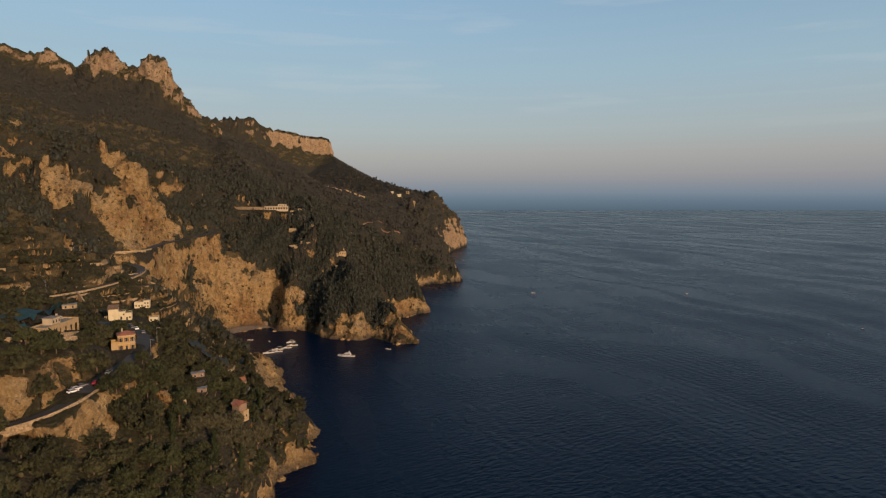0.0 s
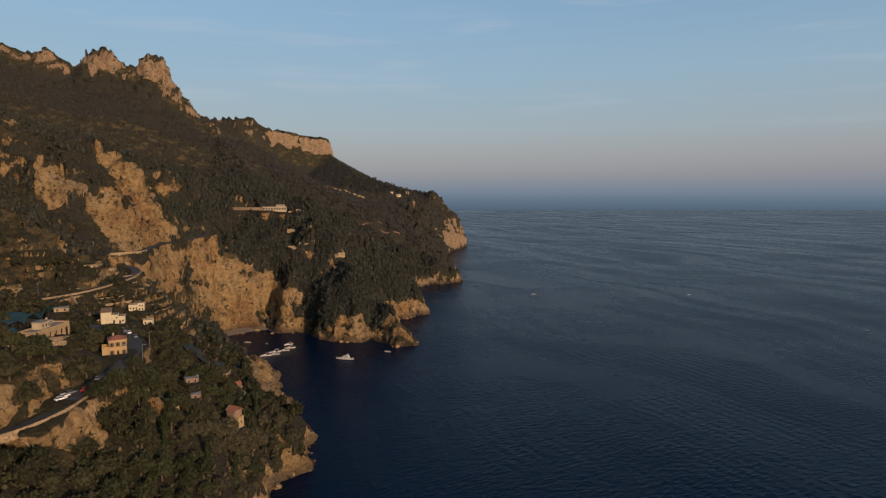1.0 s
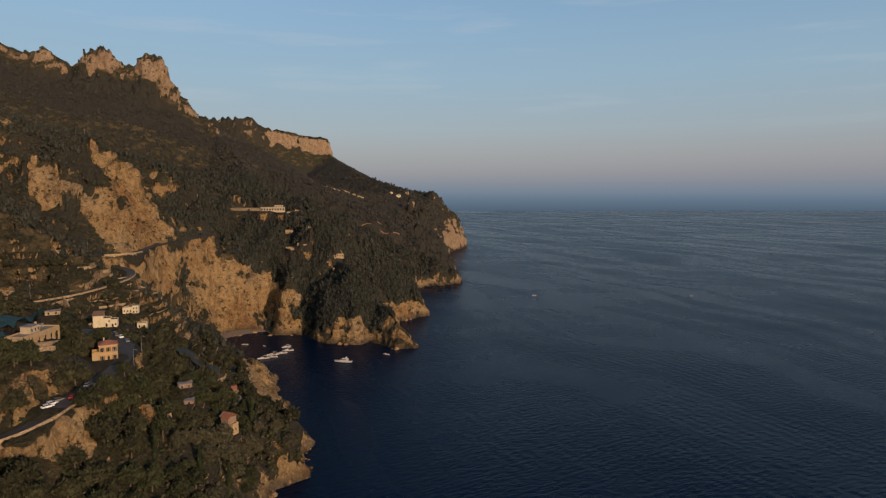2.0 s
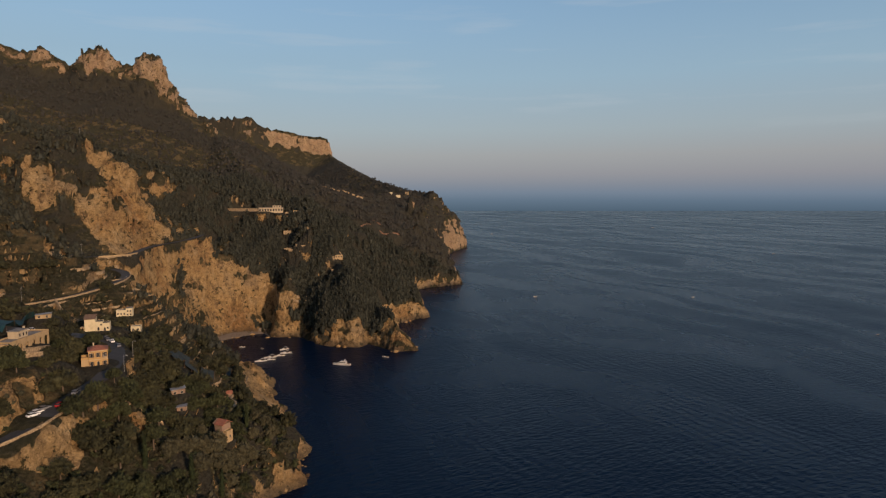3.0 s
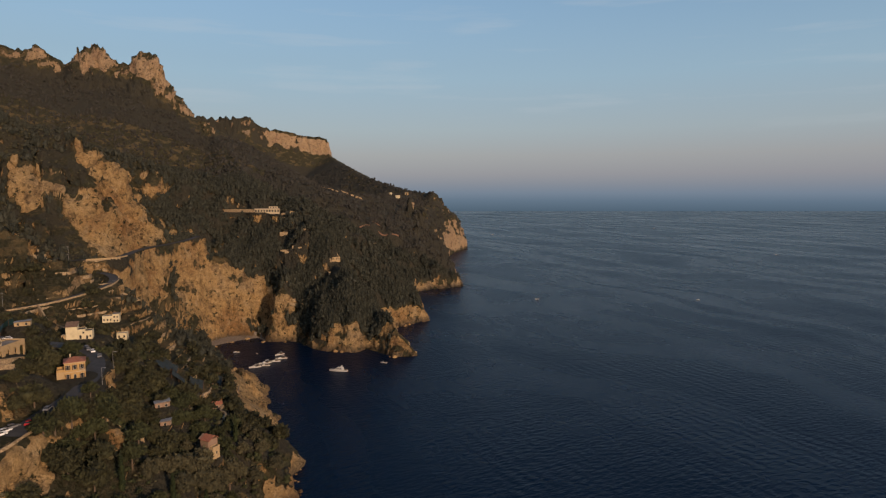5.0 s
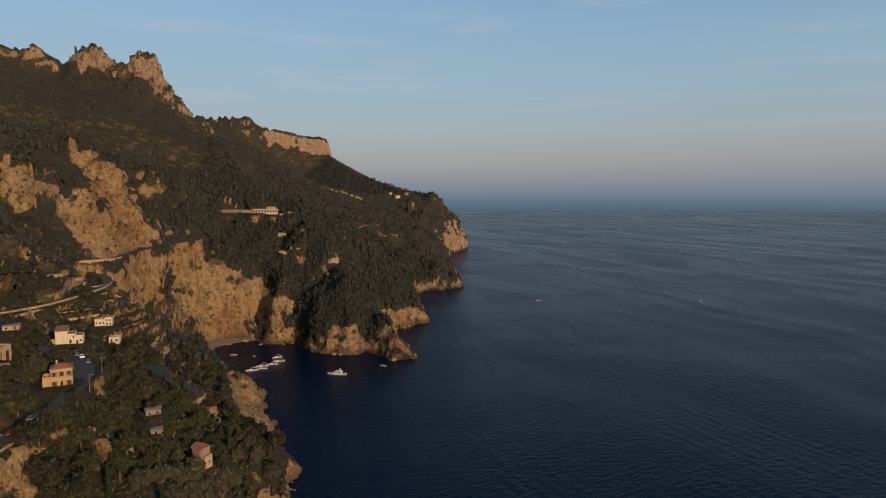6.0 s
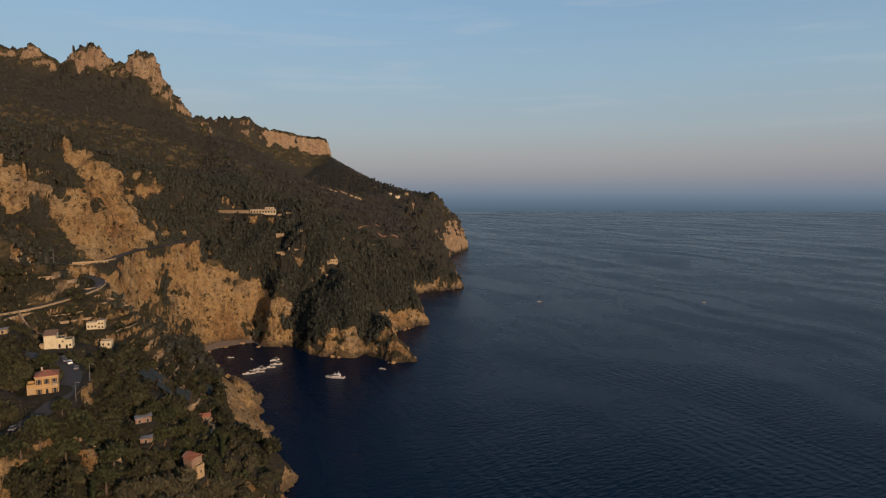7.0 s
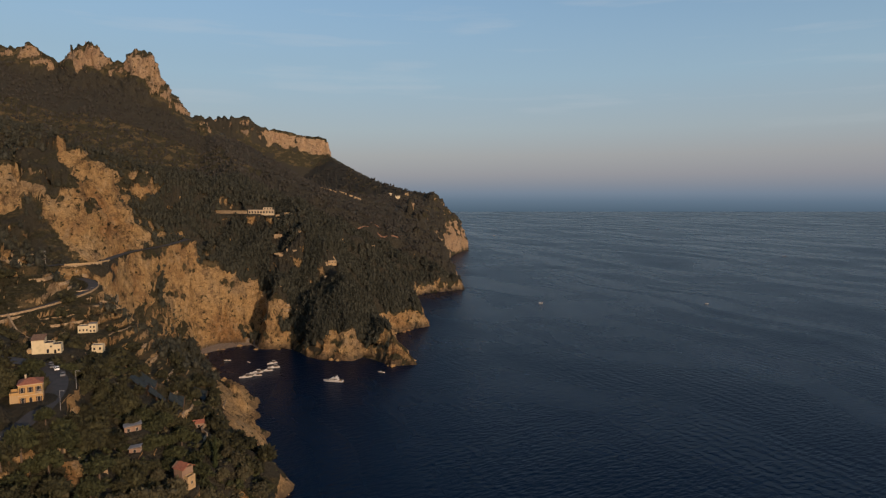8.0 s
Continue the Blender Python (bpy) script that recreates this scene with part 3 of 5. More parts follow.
gv, gf, held = build_ground(450, 520)
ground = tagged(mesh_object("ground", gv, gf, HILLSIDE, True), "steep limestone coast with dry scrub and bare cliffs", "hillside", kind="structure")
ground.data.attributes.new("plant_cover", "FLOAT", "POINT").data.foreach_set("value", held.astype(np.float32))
water = mesh_object("water", [(-2000, -3000, 0), (4990, -3000, 0), (4990, 4990, 0), (-2000, 4990, 0)], [(0, 1, 2, 3)], SEA)
tagged(water, "calm dark blue evening sea with faint streaks", "sea", kind="structure")

# ---- trees ----
def ball(detail):
    bm = bmesh.new()
    bmesh.ops.create_icosphere(bm, subdivisions=detail, radius=1)
    v = np.array([p.co[:] for p in bm.verts])
    f = np.array([[p.index for p in q.verts] for q in bm.faces])
    bm.free()
    return v, f


BALLS = {1: ball(1), 2: ball(2)}
rng = np.random.RandomState(11)


def clump(centre, size, detail, seed):
    """A leaf mass with a broken surface."""
    v, f = BALLS[detail]
    k = 1 + 0.34 * noise3(v[:, 0] * 1.9 + seed, v[:, 1] * 1.9, v[:, 2] * 1.9, 2) + 0.16 * noise3(v[:, 0] * 4.3, v[:, 1] * 4.3 + seed, v[:, 2] * 4.3, 4)
    return v * k[:, None] * size + centre, f


def sprays(centres, sizes, count, leaf):
    """Small tufts of leaves standing out of the leaf masses, as crossed triangles."""
    out_v, out_f = [], []
    pick = rng.randint(0, len(centres), count)
    d = rng.normal(size=(count, 3))
    d[:, 2] = np.abs(d[:, 2]) * 0.9 - 0.25
    d /= np.linalg.norm(d, axis=1)[:, None]
    at = centres[pick] + d * sizes[pick] * rng.uniform(0.85, 1.12, (count, 1))
    a = np.cross(d, rng.normal(size=(count, 3)))
    a /= np.linalg.norm(a, axis=1)[:, None]
    t = d * 0.7 + rng.normal(size=(count, 3)) * 0.45
    s = leaf * rng.uniform(0.6, 1.4, (count, 1))
    v = np.stack([at - a * s * 0.55, at + a * s * 0.55, at + t * s], 1).reshape(-1, 3)
    return v, np.arange(count * 3).reshape(-1, 3)


def crown(kind, clumps, detail, leaves, leaf):
    """A crown one metre wide and as high as its kind is, standing on z = 0 of its own."""
    cs, ss = [], []
    for i in range(clumps):
        a, r = i * 2.4 + rng.uniform(0, 0.8), math.sqrt((i + 0.5) / clumps) * 0.36
        if kind == "cypress":
            z = 0.15 + 2.6 * i / clumps
            r, w = 0.05, 0.2 * (1 - (i / clumps) ** 2) + 0.06
            cs.append((r * math.cos(a), r * math.sin(a), z))
            ss.append((w, w, 0.42))
        elif kind == "bush":
            cs.append((0, 0, 0.42))
            ss.append((0.42, 0.42, 0.5))
        elif kind == "pine":
            cs.append((r * math.cos(a), r * math.sin(a), 0.62 - 0.25 * (r / 0.36) ** 2 + rng.uniform(-0.05, 0.05)))
            w = rng.uniform(0.17, 0.24) * (8 / clumps) ** 0.33
            ss.append((w, w, w * 0.62))
        else:
            cs.append((r * math.cos(a), r * math.sin(a), 0.5 + 0.3 * (1 - (r / 0.36) ** 2) * rng.uniform(0.2, 1) - rng.uniform(0, 0.22)))
            w = rng.uniform(0.17, 0.27) * (9 / clumps) ** 0.33
            ss.append((w, w, w * 0.85))
    vs, fs, base = [], [], 0
    for i, (c, s) in enumerate(zip(cs, ss)):
        v, f = clump(np.array(c), np.array(s), detail, rng.uniform(0, 50))
        vs.append(v), fs.append(f + base)
        base += len(v)
    if leaves:
        v, f = sprays(np.array(cs), np.array(ss), leaves, leaf)
        vs.append(v), fs.append(f + base)
    return np.concatenate(vs), np.concatenate(fs)


def clearings(x, y):
    """1 where nothing grows tall: roads, houses, the beach."""
    out = np.zeros(np.shape(x))
    for line, half in ((LOWER_ROAD, 5.4), (MIDDLE_ROAD, 6.0), (UPPER_ROAD, 6.0)):
        out = np.maximum(out, nearest(x, y, line)[0] < half)
    for px, py, pz, pr in PLOTS:
        out = np.maximum(out, np.hypot(x - px, y - py) < pr + 1.5)
    for px, py, pr in ((-210, 622, 22), (-172, 270, 8), (-166, 262, 7), (-160, 256, 6), (-178, 254, 6), (-150, 264, 6), (-143.5, 259, 6.5), (-140, 265, 6), (-208, 322, 11), (-210, 306, 10), (-200, 316, 8), (-220, 330, 12), (-226, 345, 11), (-212, 296, 9), (-204, 300, 8), (-196, 404, 7), (-200, 396, 6), (-180, 382, 9), (-182, 374, 10), (-176, 366, 7), (-186, 400, 8), (-174, 334, 7), (-168, 326, 6), (-175, 287, 8), (-172, 276, 7), (-177, 296, 6), (-186, 384, 8), (-180, 391, 6), (-176, 324, 7), (-198, 562, 14), (-156, 494, 17), (-172, 516, 13), (-160, 686, 9), (-160, 676, 10), (-108, 662, 10), (-162, 710, 8), (-176, 711, 8), (-148, 714, 8), (-170, 704, 6), (-154, 706, 6), (-118, 668, 8), (-172, 682, 7), (-148, 682, 7), (-114, 682, 7), (-134, 1000, 9), (-120, 1002, 9), (-106, 1004, 9), (-92, 1008, 9), (-80, 1010, 9), (-180, 1174, 9), (-164, 1178, 9), (-150, 1184, 9), (-68, 1262, 10), (-172, 690, 7), (-148, 690, 7), (-110, 670, 8), (-102, 666, 7), (-160, 650, 7), (-172, 741, 8), (-108, 950, 9), (-90, 944, 8), (-240, 740, 9), (-258, 746, 7), (-210, 738, 8), (-222, 739, 8), (-250, 742, 8), (-121, 356, 8), (-117, 348, 7), (-113, 340, 6), (-109, 332, 4), (-148, 354, 8), (-145, 345, 5), (-139, 355, 7), (-136, 346, 5), (-136, 370, 7), (-133, 361, 5), (-141, 405, 8), (-137, 396, 6), (-150, 370, 6), (-147, 362, 4), (-131, 1003, 7), (-119, 1008, 7), (-107, 1011, 7), (-95, 1011, 7), (-84, 1010, 7), (-72, 1016, 7), (-136, 472, 13), (-124, 452, 9), (-148, 490, 12), (-108, 420, 8)):
        out = np.maximum(out, np.hypot(x - px, y - py) < pr)
    return out


def plant(count, ylo, yhi, spread, steepest, seed, left=-0.82, shore=8, right=0.09):
    """Places for trees: more of them the nearer, none on rock faces."""
    r = np.random.RandomState(seed)
    y = ylo + (yhi - ylo) * r.uniform(0, 1, count) ** spread
    x = r.uniform(left, right, count) * fan(y)
    z = land(x, y)
    g = np.hypot(land(x + 3, y) - z, land(x, y + 3) - z) / 3
    wood = fbm(x, y, 60, 4, 61)
    d = inland(x, y)
    thin = np.clip(around(x, y, -330, 560, 75) * 0.5 + around(x, y, -235, 430, 62) * 0.9 + around(x, y, -270, 425, 45) * 0.8 + around(x, y, -180, 410, 26) * 0.7 + around(x, y, -160, 204, 36) * 0.6 + around(x, y, -276, 552, 46) * 0.9, 0, 0.9)
    hold = cover(x, y, z)
    clinging = (hold > 0.5) & (g < np.where((y > 570) & (y < 760), 6.5, 3.5))
    keep = (z > 2) & (d > np.where(y < 365, 0.55, 1) * shore + 4 * noise2(x / 9, y / 9, 69)) & ((g < steepest + 0.35 * noise2(x / 14, y / 14, 66)) | clinging) & ~((y > 1250) & (x < -430) & (hold < 0.5)) & (wood > np.where(y < 365, -0.85, -0.55)) & (r.uniform(0, 1, count) > thin) & (clearings(x, y) < 0.5) & (hold > -0.35)
    return np.stack([x, y, z], 1)[keep], wood[keep]


def forest(name, places, widths, templates, mat, label, tall=1.05):
    """Many crowns as one mesh."""
    vs, fs, base = [], [], 0
    r = np.random.RandomState(len(places))
    for p, w in zip(places, widths):
        v, f = templates[r.randint(len(templates))]
        a = r.uniform(0, 6.28)
        c, s = math.cos(a), math.sin(a)
        q = np.stack([v[:, 0] * c - v[:, 1] * s, v[:, 0] * s + v[:, 1] * c, v[:, 2] * tall * r.uniform(0.75, 1.25)], 1) * w
        vs.append(q + p - (0, 0, 0.12 * w))
        fs.append(f + base)
        base += len(v)
    return tagged(mesh_object(name, np.concatenate(vs), np.concatenate(fs), mat, True), label, "trees", kind="stuff")


def trunk(height, width):
    bm = bmesh.new()
    bmesh.ops.create_cone(bm, segments=7, radius1=width, radius2=width * 0.5, depth=height)
    bmesh.ops.translate(bm, verts=bm.verts, vec=(0, 0, height / 2 - 0.3))
    for v in bm.verts:
        v.co.x += 0.12 * v.co.z * math.sin(v.co.z * 0.5)
    me = bpy.data.meshes.new("trunk")
    bm.to_mesh(me)
    bm.free()
    me.materials.append(BARK)
    return me


def tree_kinds(kind, name, mat, label, n, clumps, leaves, leaf):
    made = []
    for i in range(n):
        v, f = crown(kind, clumps, 1, leaves, leaf)
        me = bpy.data.meshes.new("crown")
        fill(me, v, f)
        me.polygons.foreach_set("use_smooth", np.ones(len(f), bool))
        me.materials.append(mat)
        made.append((name, label, me, trunk(0.62, 0.05)))
    return made


KINDS = {"oak": tree_kinds("oak", "oak_tree", LEAVES[0], "evergreen oak with a dark olive-green crown on the slope", 5, 18, 1100, 0.095),
         "pine": tree_kinds("pine", "pine_tree", LEAVES[1], "stone pine with a flat dark green crown on the slope", 4, 16, 1100, 0.09),
         "olive": tree_kinds("olive", "olive_tree", LEAVES[2], "grey-green olive tree on a terrace", 3, 14, 1300, 0.075),
         "cypress": tree_kinds("cypress", "cypress_tree", LEAVES[5], "slim dark cypress standing among the trees", 2, 11, 1100, 0.08)}


def stand_tree(kind, i, x, y, z, w, turn):
    name, label, leaf_mesh, trunk_mesh = KINDS[kind][i % len(KINDS[kind])]
    t = tagged(new(name), label, "tree", "trees on the slope")
    for n, me in (("trunk", trunk_mesh), ("crown", leaf_mesh)):
        o = new(n, me)
        o.parent = t
    t.matrix_world = pose(x, y, z - 0.1 * w, 0, 0, turn) @ Matrix.Diagonal((w, w, w * rng.uniform(0.95, 1.5), 1))
    return t


near, wood = (np.concatenate(p) for p in zip(plant(4400, 165, 430, 0.8, 1.7, 3), plant(1000, 165, 330, 0.9, 2.0, 13, -0.45)))
def spaced(places, gap, seed):
    """Splits places into those that keep a gap from one another, and the others."""
    cells, stand = {}, np.zeros(len(places), bool)
    for i in np.random.RandomState(seed).permutation(len(places)):
        x, y = places[i, :2]
        a, b = int(x // gap), int(y // gap)
        if all(math.hypot(x - u, y - v) > gap for da in (-1, 0, 1) for db in (-1, 0, 1) for u, v in cells.get((a + da, b + db), ())):
            cells.setdefault((a, b), []).append((x, y))
            stand[i] = True
    return stand


stand = spaced(near, 5.4, 4)
first = np.nonzero(stand)[0]
first = first[np.argsort(near[first, 1] + 0.5 * np.abs(near[first, 0] + 110))]
for k, i in enumerate(first[:290]):
    p = near[i]
    kind = "cypress" if k % 23 == 5 else "pine" if noise2(p[0] / 30, p[1] / 30, 71) > 0.1 else "olive" if wood[i] < -0.3 else "oak"
    stand_tree(kind, k, *p, (3.4 if kind == "cypress" else rng.uniform(5.6, 9.6)), rng.uniform(0, 360))
# tall trees along the seaward edge of the road
for k, (tx, ty) in enumerate([(-132, 234), (-132, 240), (-130.5, 247), (-128.5, 255), (-128, 262), (-129, 270), (-125, 251), (-125, 266), (-124, 257)]):
    stand_tree("oak" if k % 2 else "pine", k, tx, ty, float(land(np.array([tx]), np.array([ty]))[0]), 8.6 + 0.9 * (k % 3), 70 * k)
rest, under = first[290:], np.nonzero(~stand)[0]
under = under[rng.uniform(0, 1, len(under)) < 0.55]
forest("slope_trees", near[rest], rng.uniform(5.0, 8.6, len(rest)), [crown("oak", 10, 1, 240, 0.15) for _ in range(6)], LEAVES[0], "dense evergreen trees on the near slope", 1.15)
forest("undergrowth", near[under], rng.uniform(1.6, 3.4, len(under)), [crown("oak", 3, 1, 40, 0.25) for _ in range(6)], LEAVES[1], "dark bushes growing between the trees")
low, wood = plant(12000, 165, 640, 0.9, 2.2, 9, shore=5)
low = np.concatenate([low, plant(6000, 440, 680, 1.0, 2.6, 19, -0.66, 12, -0.34)[0]])
forest("scrub", low, rng.uniform(0.7, 2.2, len(low)), [crown("oak", 1, 1, 5, 0.4) for _ in range(6)], LEAVES[2], "low dry scrub and bushes between the rocks")
mid, wood = plant(13000, 430, 1000, 1.1, 1.25, 5)
more = np.concatenate([plant(18000, 575, 1000, 1.15, 1.3, 15, -0.4, 3)[0], plant(11000, 585, 720, 1.0, 1.3, 25, -0.3, 3, 0.0)[0]])
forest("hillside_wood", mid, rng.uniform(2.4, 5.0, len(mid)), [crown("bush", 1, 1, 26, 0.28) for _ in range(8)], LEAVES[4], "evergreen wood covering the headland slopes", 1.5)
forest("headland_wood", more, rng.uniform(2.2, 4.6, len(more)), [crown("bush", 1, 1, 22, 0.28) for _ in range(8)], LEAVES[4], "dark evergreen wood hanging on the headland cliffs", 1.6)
distant, wood = plant(20000, 1000, 2050, 1.0, 0.95, 6)
forest("distant_wood", distant, rng.uniform(2.6, 5.2, len(distant)), [crown("bush", 1, 1, 14, 0.32) for _ in range(6)], LEAVES[3], "distant dark green wood and scrub on the mountain", 1.2)

# ---- more materials ----
def plaster(name, colour, stain=0.25):
    """Painted render with rain streaks, patches and a fine grain."""
    m, n, l, b = material(name)
    where = n.new("ShaderNodeTexCoord").outputs["Object"]
    patch = noise_tex(n, l, where, 0.5, 6, 0.65)
    streak = noise_tex(n, l, where, 1.6, 5, 0.6, (1, 1, 0.18))
    dirt = tuple(v * 0.55 for v in colour)
    c = mixed(n, l, sums(n, l, "MULTIPLY", grey_ramp(n, l, patch, 0.45, 0.75), stain * 2), colour, dirt)
    c = mixed(n, l, sums(n, l, "MULTIPLY", grey_ramp(n, l, streak, 0.5, 0.8), stain * 1.6), c, dirt)
    l.new(c, b.inputs["Base Color"])
    b.inputs["Roughness"].default_value = 0.9
    bumped(n, l, b, noise_tex(n, l, where, 6, 4, 0.6), 0.3, 0.05)
    return m


def grained(name, dark, light, scale, rough=0.85, stretch=None, bump=0.3):
    m, n, l, b = material(name)
    where = n.new("ShaderNodeTexCoord").outputs["Object"]
    g = noise_tex(n, l, where, scale, 6, 0.65, stretch)
    l.new(mixed(n, l, grey_ramp(n, l, g, 0.3, 0.7), dark, light), b.inputs["Base Color"])
    b.inputs["Roughness"].default_value = rough
    bumped(n, l, b, g, bump, 0.08)
    return m


def pantiles():
    m, n, l, b = material("clay_pantiles")
    where = n.new("ShaderNodeTexCoord").outputs["Object"]
    w = n.new("ShaderNodeTexWave")
    w.inputs["Scale"].default_value = 1.6
    l.new(where, w.inputs["Vector"])
    g = noise_tex(n, l, where, 2.2, 6, 0.7)
    l.new(ramp_tex(n, l, g, [(0.3, (0.16, 0.055, 0.03)), (0.5, (0.27, 0.095, 0.055)), (0.7, (0.36, 0.16, 0.09))]), b.inputs["Base Color"])
    b.inputs["Roughness"].default_value = 0.85
    bumped(n, l, b, w.outputs["Fac"], 0.6, 0.08)
    return m


WHITE, CREAM, ORANGE, OCHRE = plaster("white_render", (0.52, 0.44, 0.28)), plaster("cream_render", (0.4, 0.32, 0.21)), plaster("orange_render", (0.36, 0.225, 0.085)), plaster("ochre_render", (0.34, 0.24, 0.125), 0.35)
PINK = plaster("pink_worn_render", (0.22, 0.145, 0.1), 0.4)
TILES, SLAB, STONE = pantiles(), grained("grey_flat_roof", (0.12, 0.105, 0.09), (0.27, 0.23, 0.19), 0.9), grained("dry_stone", (0.13, 0.09, 0.052), (0.36, 0.265, 0.155), 1.3, 0.9, None, 0.8)
RED_STONE = grained("red_stone", (0.1, 0.055, 0.036), (0.22, 0.125, 0.082), 0.9, 0.9, None, 0.8)
DARK_ROOF, BROWN_ROOF = grained("dark_bitumen_roof", (0.035, 0.03, 0.026), (0.07, 0.058, 0.048), 0.9), grained("brown_tile_roof", (0.11, 0.06, 0.035), (0.22, 0.13, 0.075), 1.2)
ASPHALT, GLASS, SHUTTER = grained("asphalt", (0.024, 0.024, 0.026), (0.045, 0.043, 0.042), 0.4), plain("dark_window_glass", (0.02, 0.022, 0.025), 0.15), grained("brown_shutter", (0.06, 0.035, 0.02), (0.1, 0.06, 0.035), 3)
FRAME = grained("pale_window_frame", (0.26, 0.22, 0.16), (0.36, 0.31, 0.24), 4)
SAND, NET = grained("pebble_beach", (0.13, 0.1, 0.075), (0.24, 0.19, 0.14), 0.7), grained("teal_shade_net", (0.006, 0.028, 0.034), (0.012, 0.055, 0.062), 1.2, 0.7)
DARK_NET = grained("dark_shade_net", (0.006, 0.011, 0.012), (0.013, 0.022, 0.024), 1.2, 0.8)
HULL, TEAK, STEEL = grained("white_gelcoat", (0.42, 0.41, 0.39), (0.52, 0.51, 0.49), 0.6, 0.25, None, 0.02), grained("teak_deck", (0.2, 0.13, 0.07), (0.3, 0.2, 0.12), 5), grained("galvanised_steel", (0.17, 0.17, 0.17), (0.27, 0.265, 0.26), 6, 0.45)
RUBBER, BLUE = plain("tyre_rubber", (0.02, 0.02, 0.02), 0.9), grained("blue_hull_paint", (0.03, 0.05, 0.1), (0.05, 0.08, 0.15), 1, 0.3)
PAINTS = {"white": grained("white_car_paint", (0.66, 0.66, 0.66), (0.74, 0.74, 0.74), 2, 0.25, None, 0.01), "red": grained("red_car_paint", (0.3, 0.02, 0.02), (0.38, 0.03, 0.025), 2, 0.25, None, 0.01),
          "grey": grained("grey_car_paint", (0.12, 0.12, 0.13), (0.18, 0.18, 0.19), 2, 0.25, None, 0.01)}


def part(name, bm, mat, parent, label="", m=None):
    me = bpy.data.meshes.new(name)
    bm.to_mesh(me)
    bm.free()
    me.materials.append(mat)
    o = new(name, me)
    o.parent = parent
    if m is not None:
        o.matrix_local = m
    return tagged(o, label)


def box(x0, x1, y0, y1, z0, z1, bevel=0.0):
    bm = bmesh.new()
    bmesh.ops.create_cube(bm, size=1)
    for v in bm.verts:
        v.co = ((x0 + x1) / 2 + v.co.x * (x1 - x0), (y0 + y1) / 2 + v.co.y * (y1 - y0), (z0 + z1) / 2 + v.co.z * (z1 - z0))
    if bevel:
        bmesh.ops.bevel(bm, geom=bm.edges[:], offset=bevel, segments=1, affect="EDGES")
    return bm


def add(bm, other):
    me = bpy.data.meshes.new("piece")
    other.to_mesh(me)
    other.free()
    bm.from_mesh(me)
    bpy.data.meshes.remove(me)
    return bm


def prism(outline, y0, y1):
    """A solid from an outline in x and z, from y0 to y1."""
    bm = bmesh.new()
    a = [bm.verts.new((x, y0, z)) for x, z in outline]
    b = [bm.verts.new((x, y1, z)) for x, z in outline]
    bm.faces.new(a)
    bm.faces.new(b[::-1])
    for i in range(len(a)):
        j = (i + 1) % len(a)
        bm.faces.new((a[j], a[i], b[i], b[j]))
    bmesh.ops.recalc_face_normals(bm, faces=bm.faces[:])
    return bm


# ---- houses ----
def window(parent, m, w, h, shutters=False, name="window", arch=False):
    """A framed opening on a wall; m stands on its sill's middle, -y outwards."""
    fr = box(-w / 2 - 0.1, w / 2 + 0.1, -0.09, 0.05, -0.1, 0)
    for x in (-w / 2 - 0.1, w / 2):
        add(fr, box(x, x + 0.1, -0.09, 0.05, 0, h))
    if arch:
        top = [(w / 2 * math.cos(a), h + w / 2 * math.sin(a)) for a in np.linspace(0, math.pi, 9)]
        out = [((w / 2 + 0.1) * math.cos(a), h + (w / 2 + 0.1) * math.sin(a)) for a in np.linspace(math.pi, 0, 9)]
        add(fr, prism(top + out, -0.09, 0.05))
    else:
        add(fr, box(-w / 2 - 0.1, w / 2 + 0.1, -0.09, 0.05, h, h + 0.12))
    o = part(name, fr, FRAME, parent, "", m)
    pane = box(-w / 2, w / 2, -0.03, 0.03, 0, h)
    if arch:
        add(pane, prism([(w / 2 * math.cos(a), h + w / 2 * math.sin(a)) for a in np.linspace(0, math.pi, 9)], -0.03, 0.03))
    part("pane", pane, GLASS, o, "dark glass")
    if shutters:
        for s in (-1, 1):
            part("shutter", box(s * (w / 2 + 0.12), s * (w / 2 + 0.12 + w * 0.5), -0.13, -0.095, 0, h), SHUTTER, o, "brown wooden shutter")
    return o


def side(x, y, z, turn):
    return pose(x, y, z, 0, 0, turn)


def gable(w, d, z, rise, over=0.4, t=0.22):
    """A pitched roof with its ridge along x."""
    prof = [(-d / 2 - over, z - over * rise / (d / 2)), (0, z + rise), (d / 2 + over, z - over * rise / (d / 2)), (d / 2 + over, z + t - over * rise / (d / 2)), (0, z + rise + t), (-d / 2 - over, z + t - over * rise / (d / 2))]
    bm = prism(prof, -w / 2 - over, w / 2 + over)
    bmesh.ops.rotate(bm, verts=bm.verts, cent=(0, 0, 0), matrix=Matrix.Rotation(radians(90), 3, "Z"))
    return bm


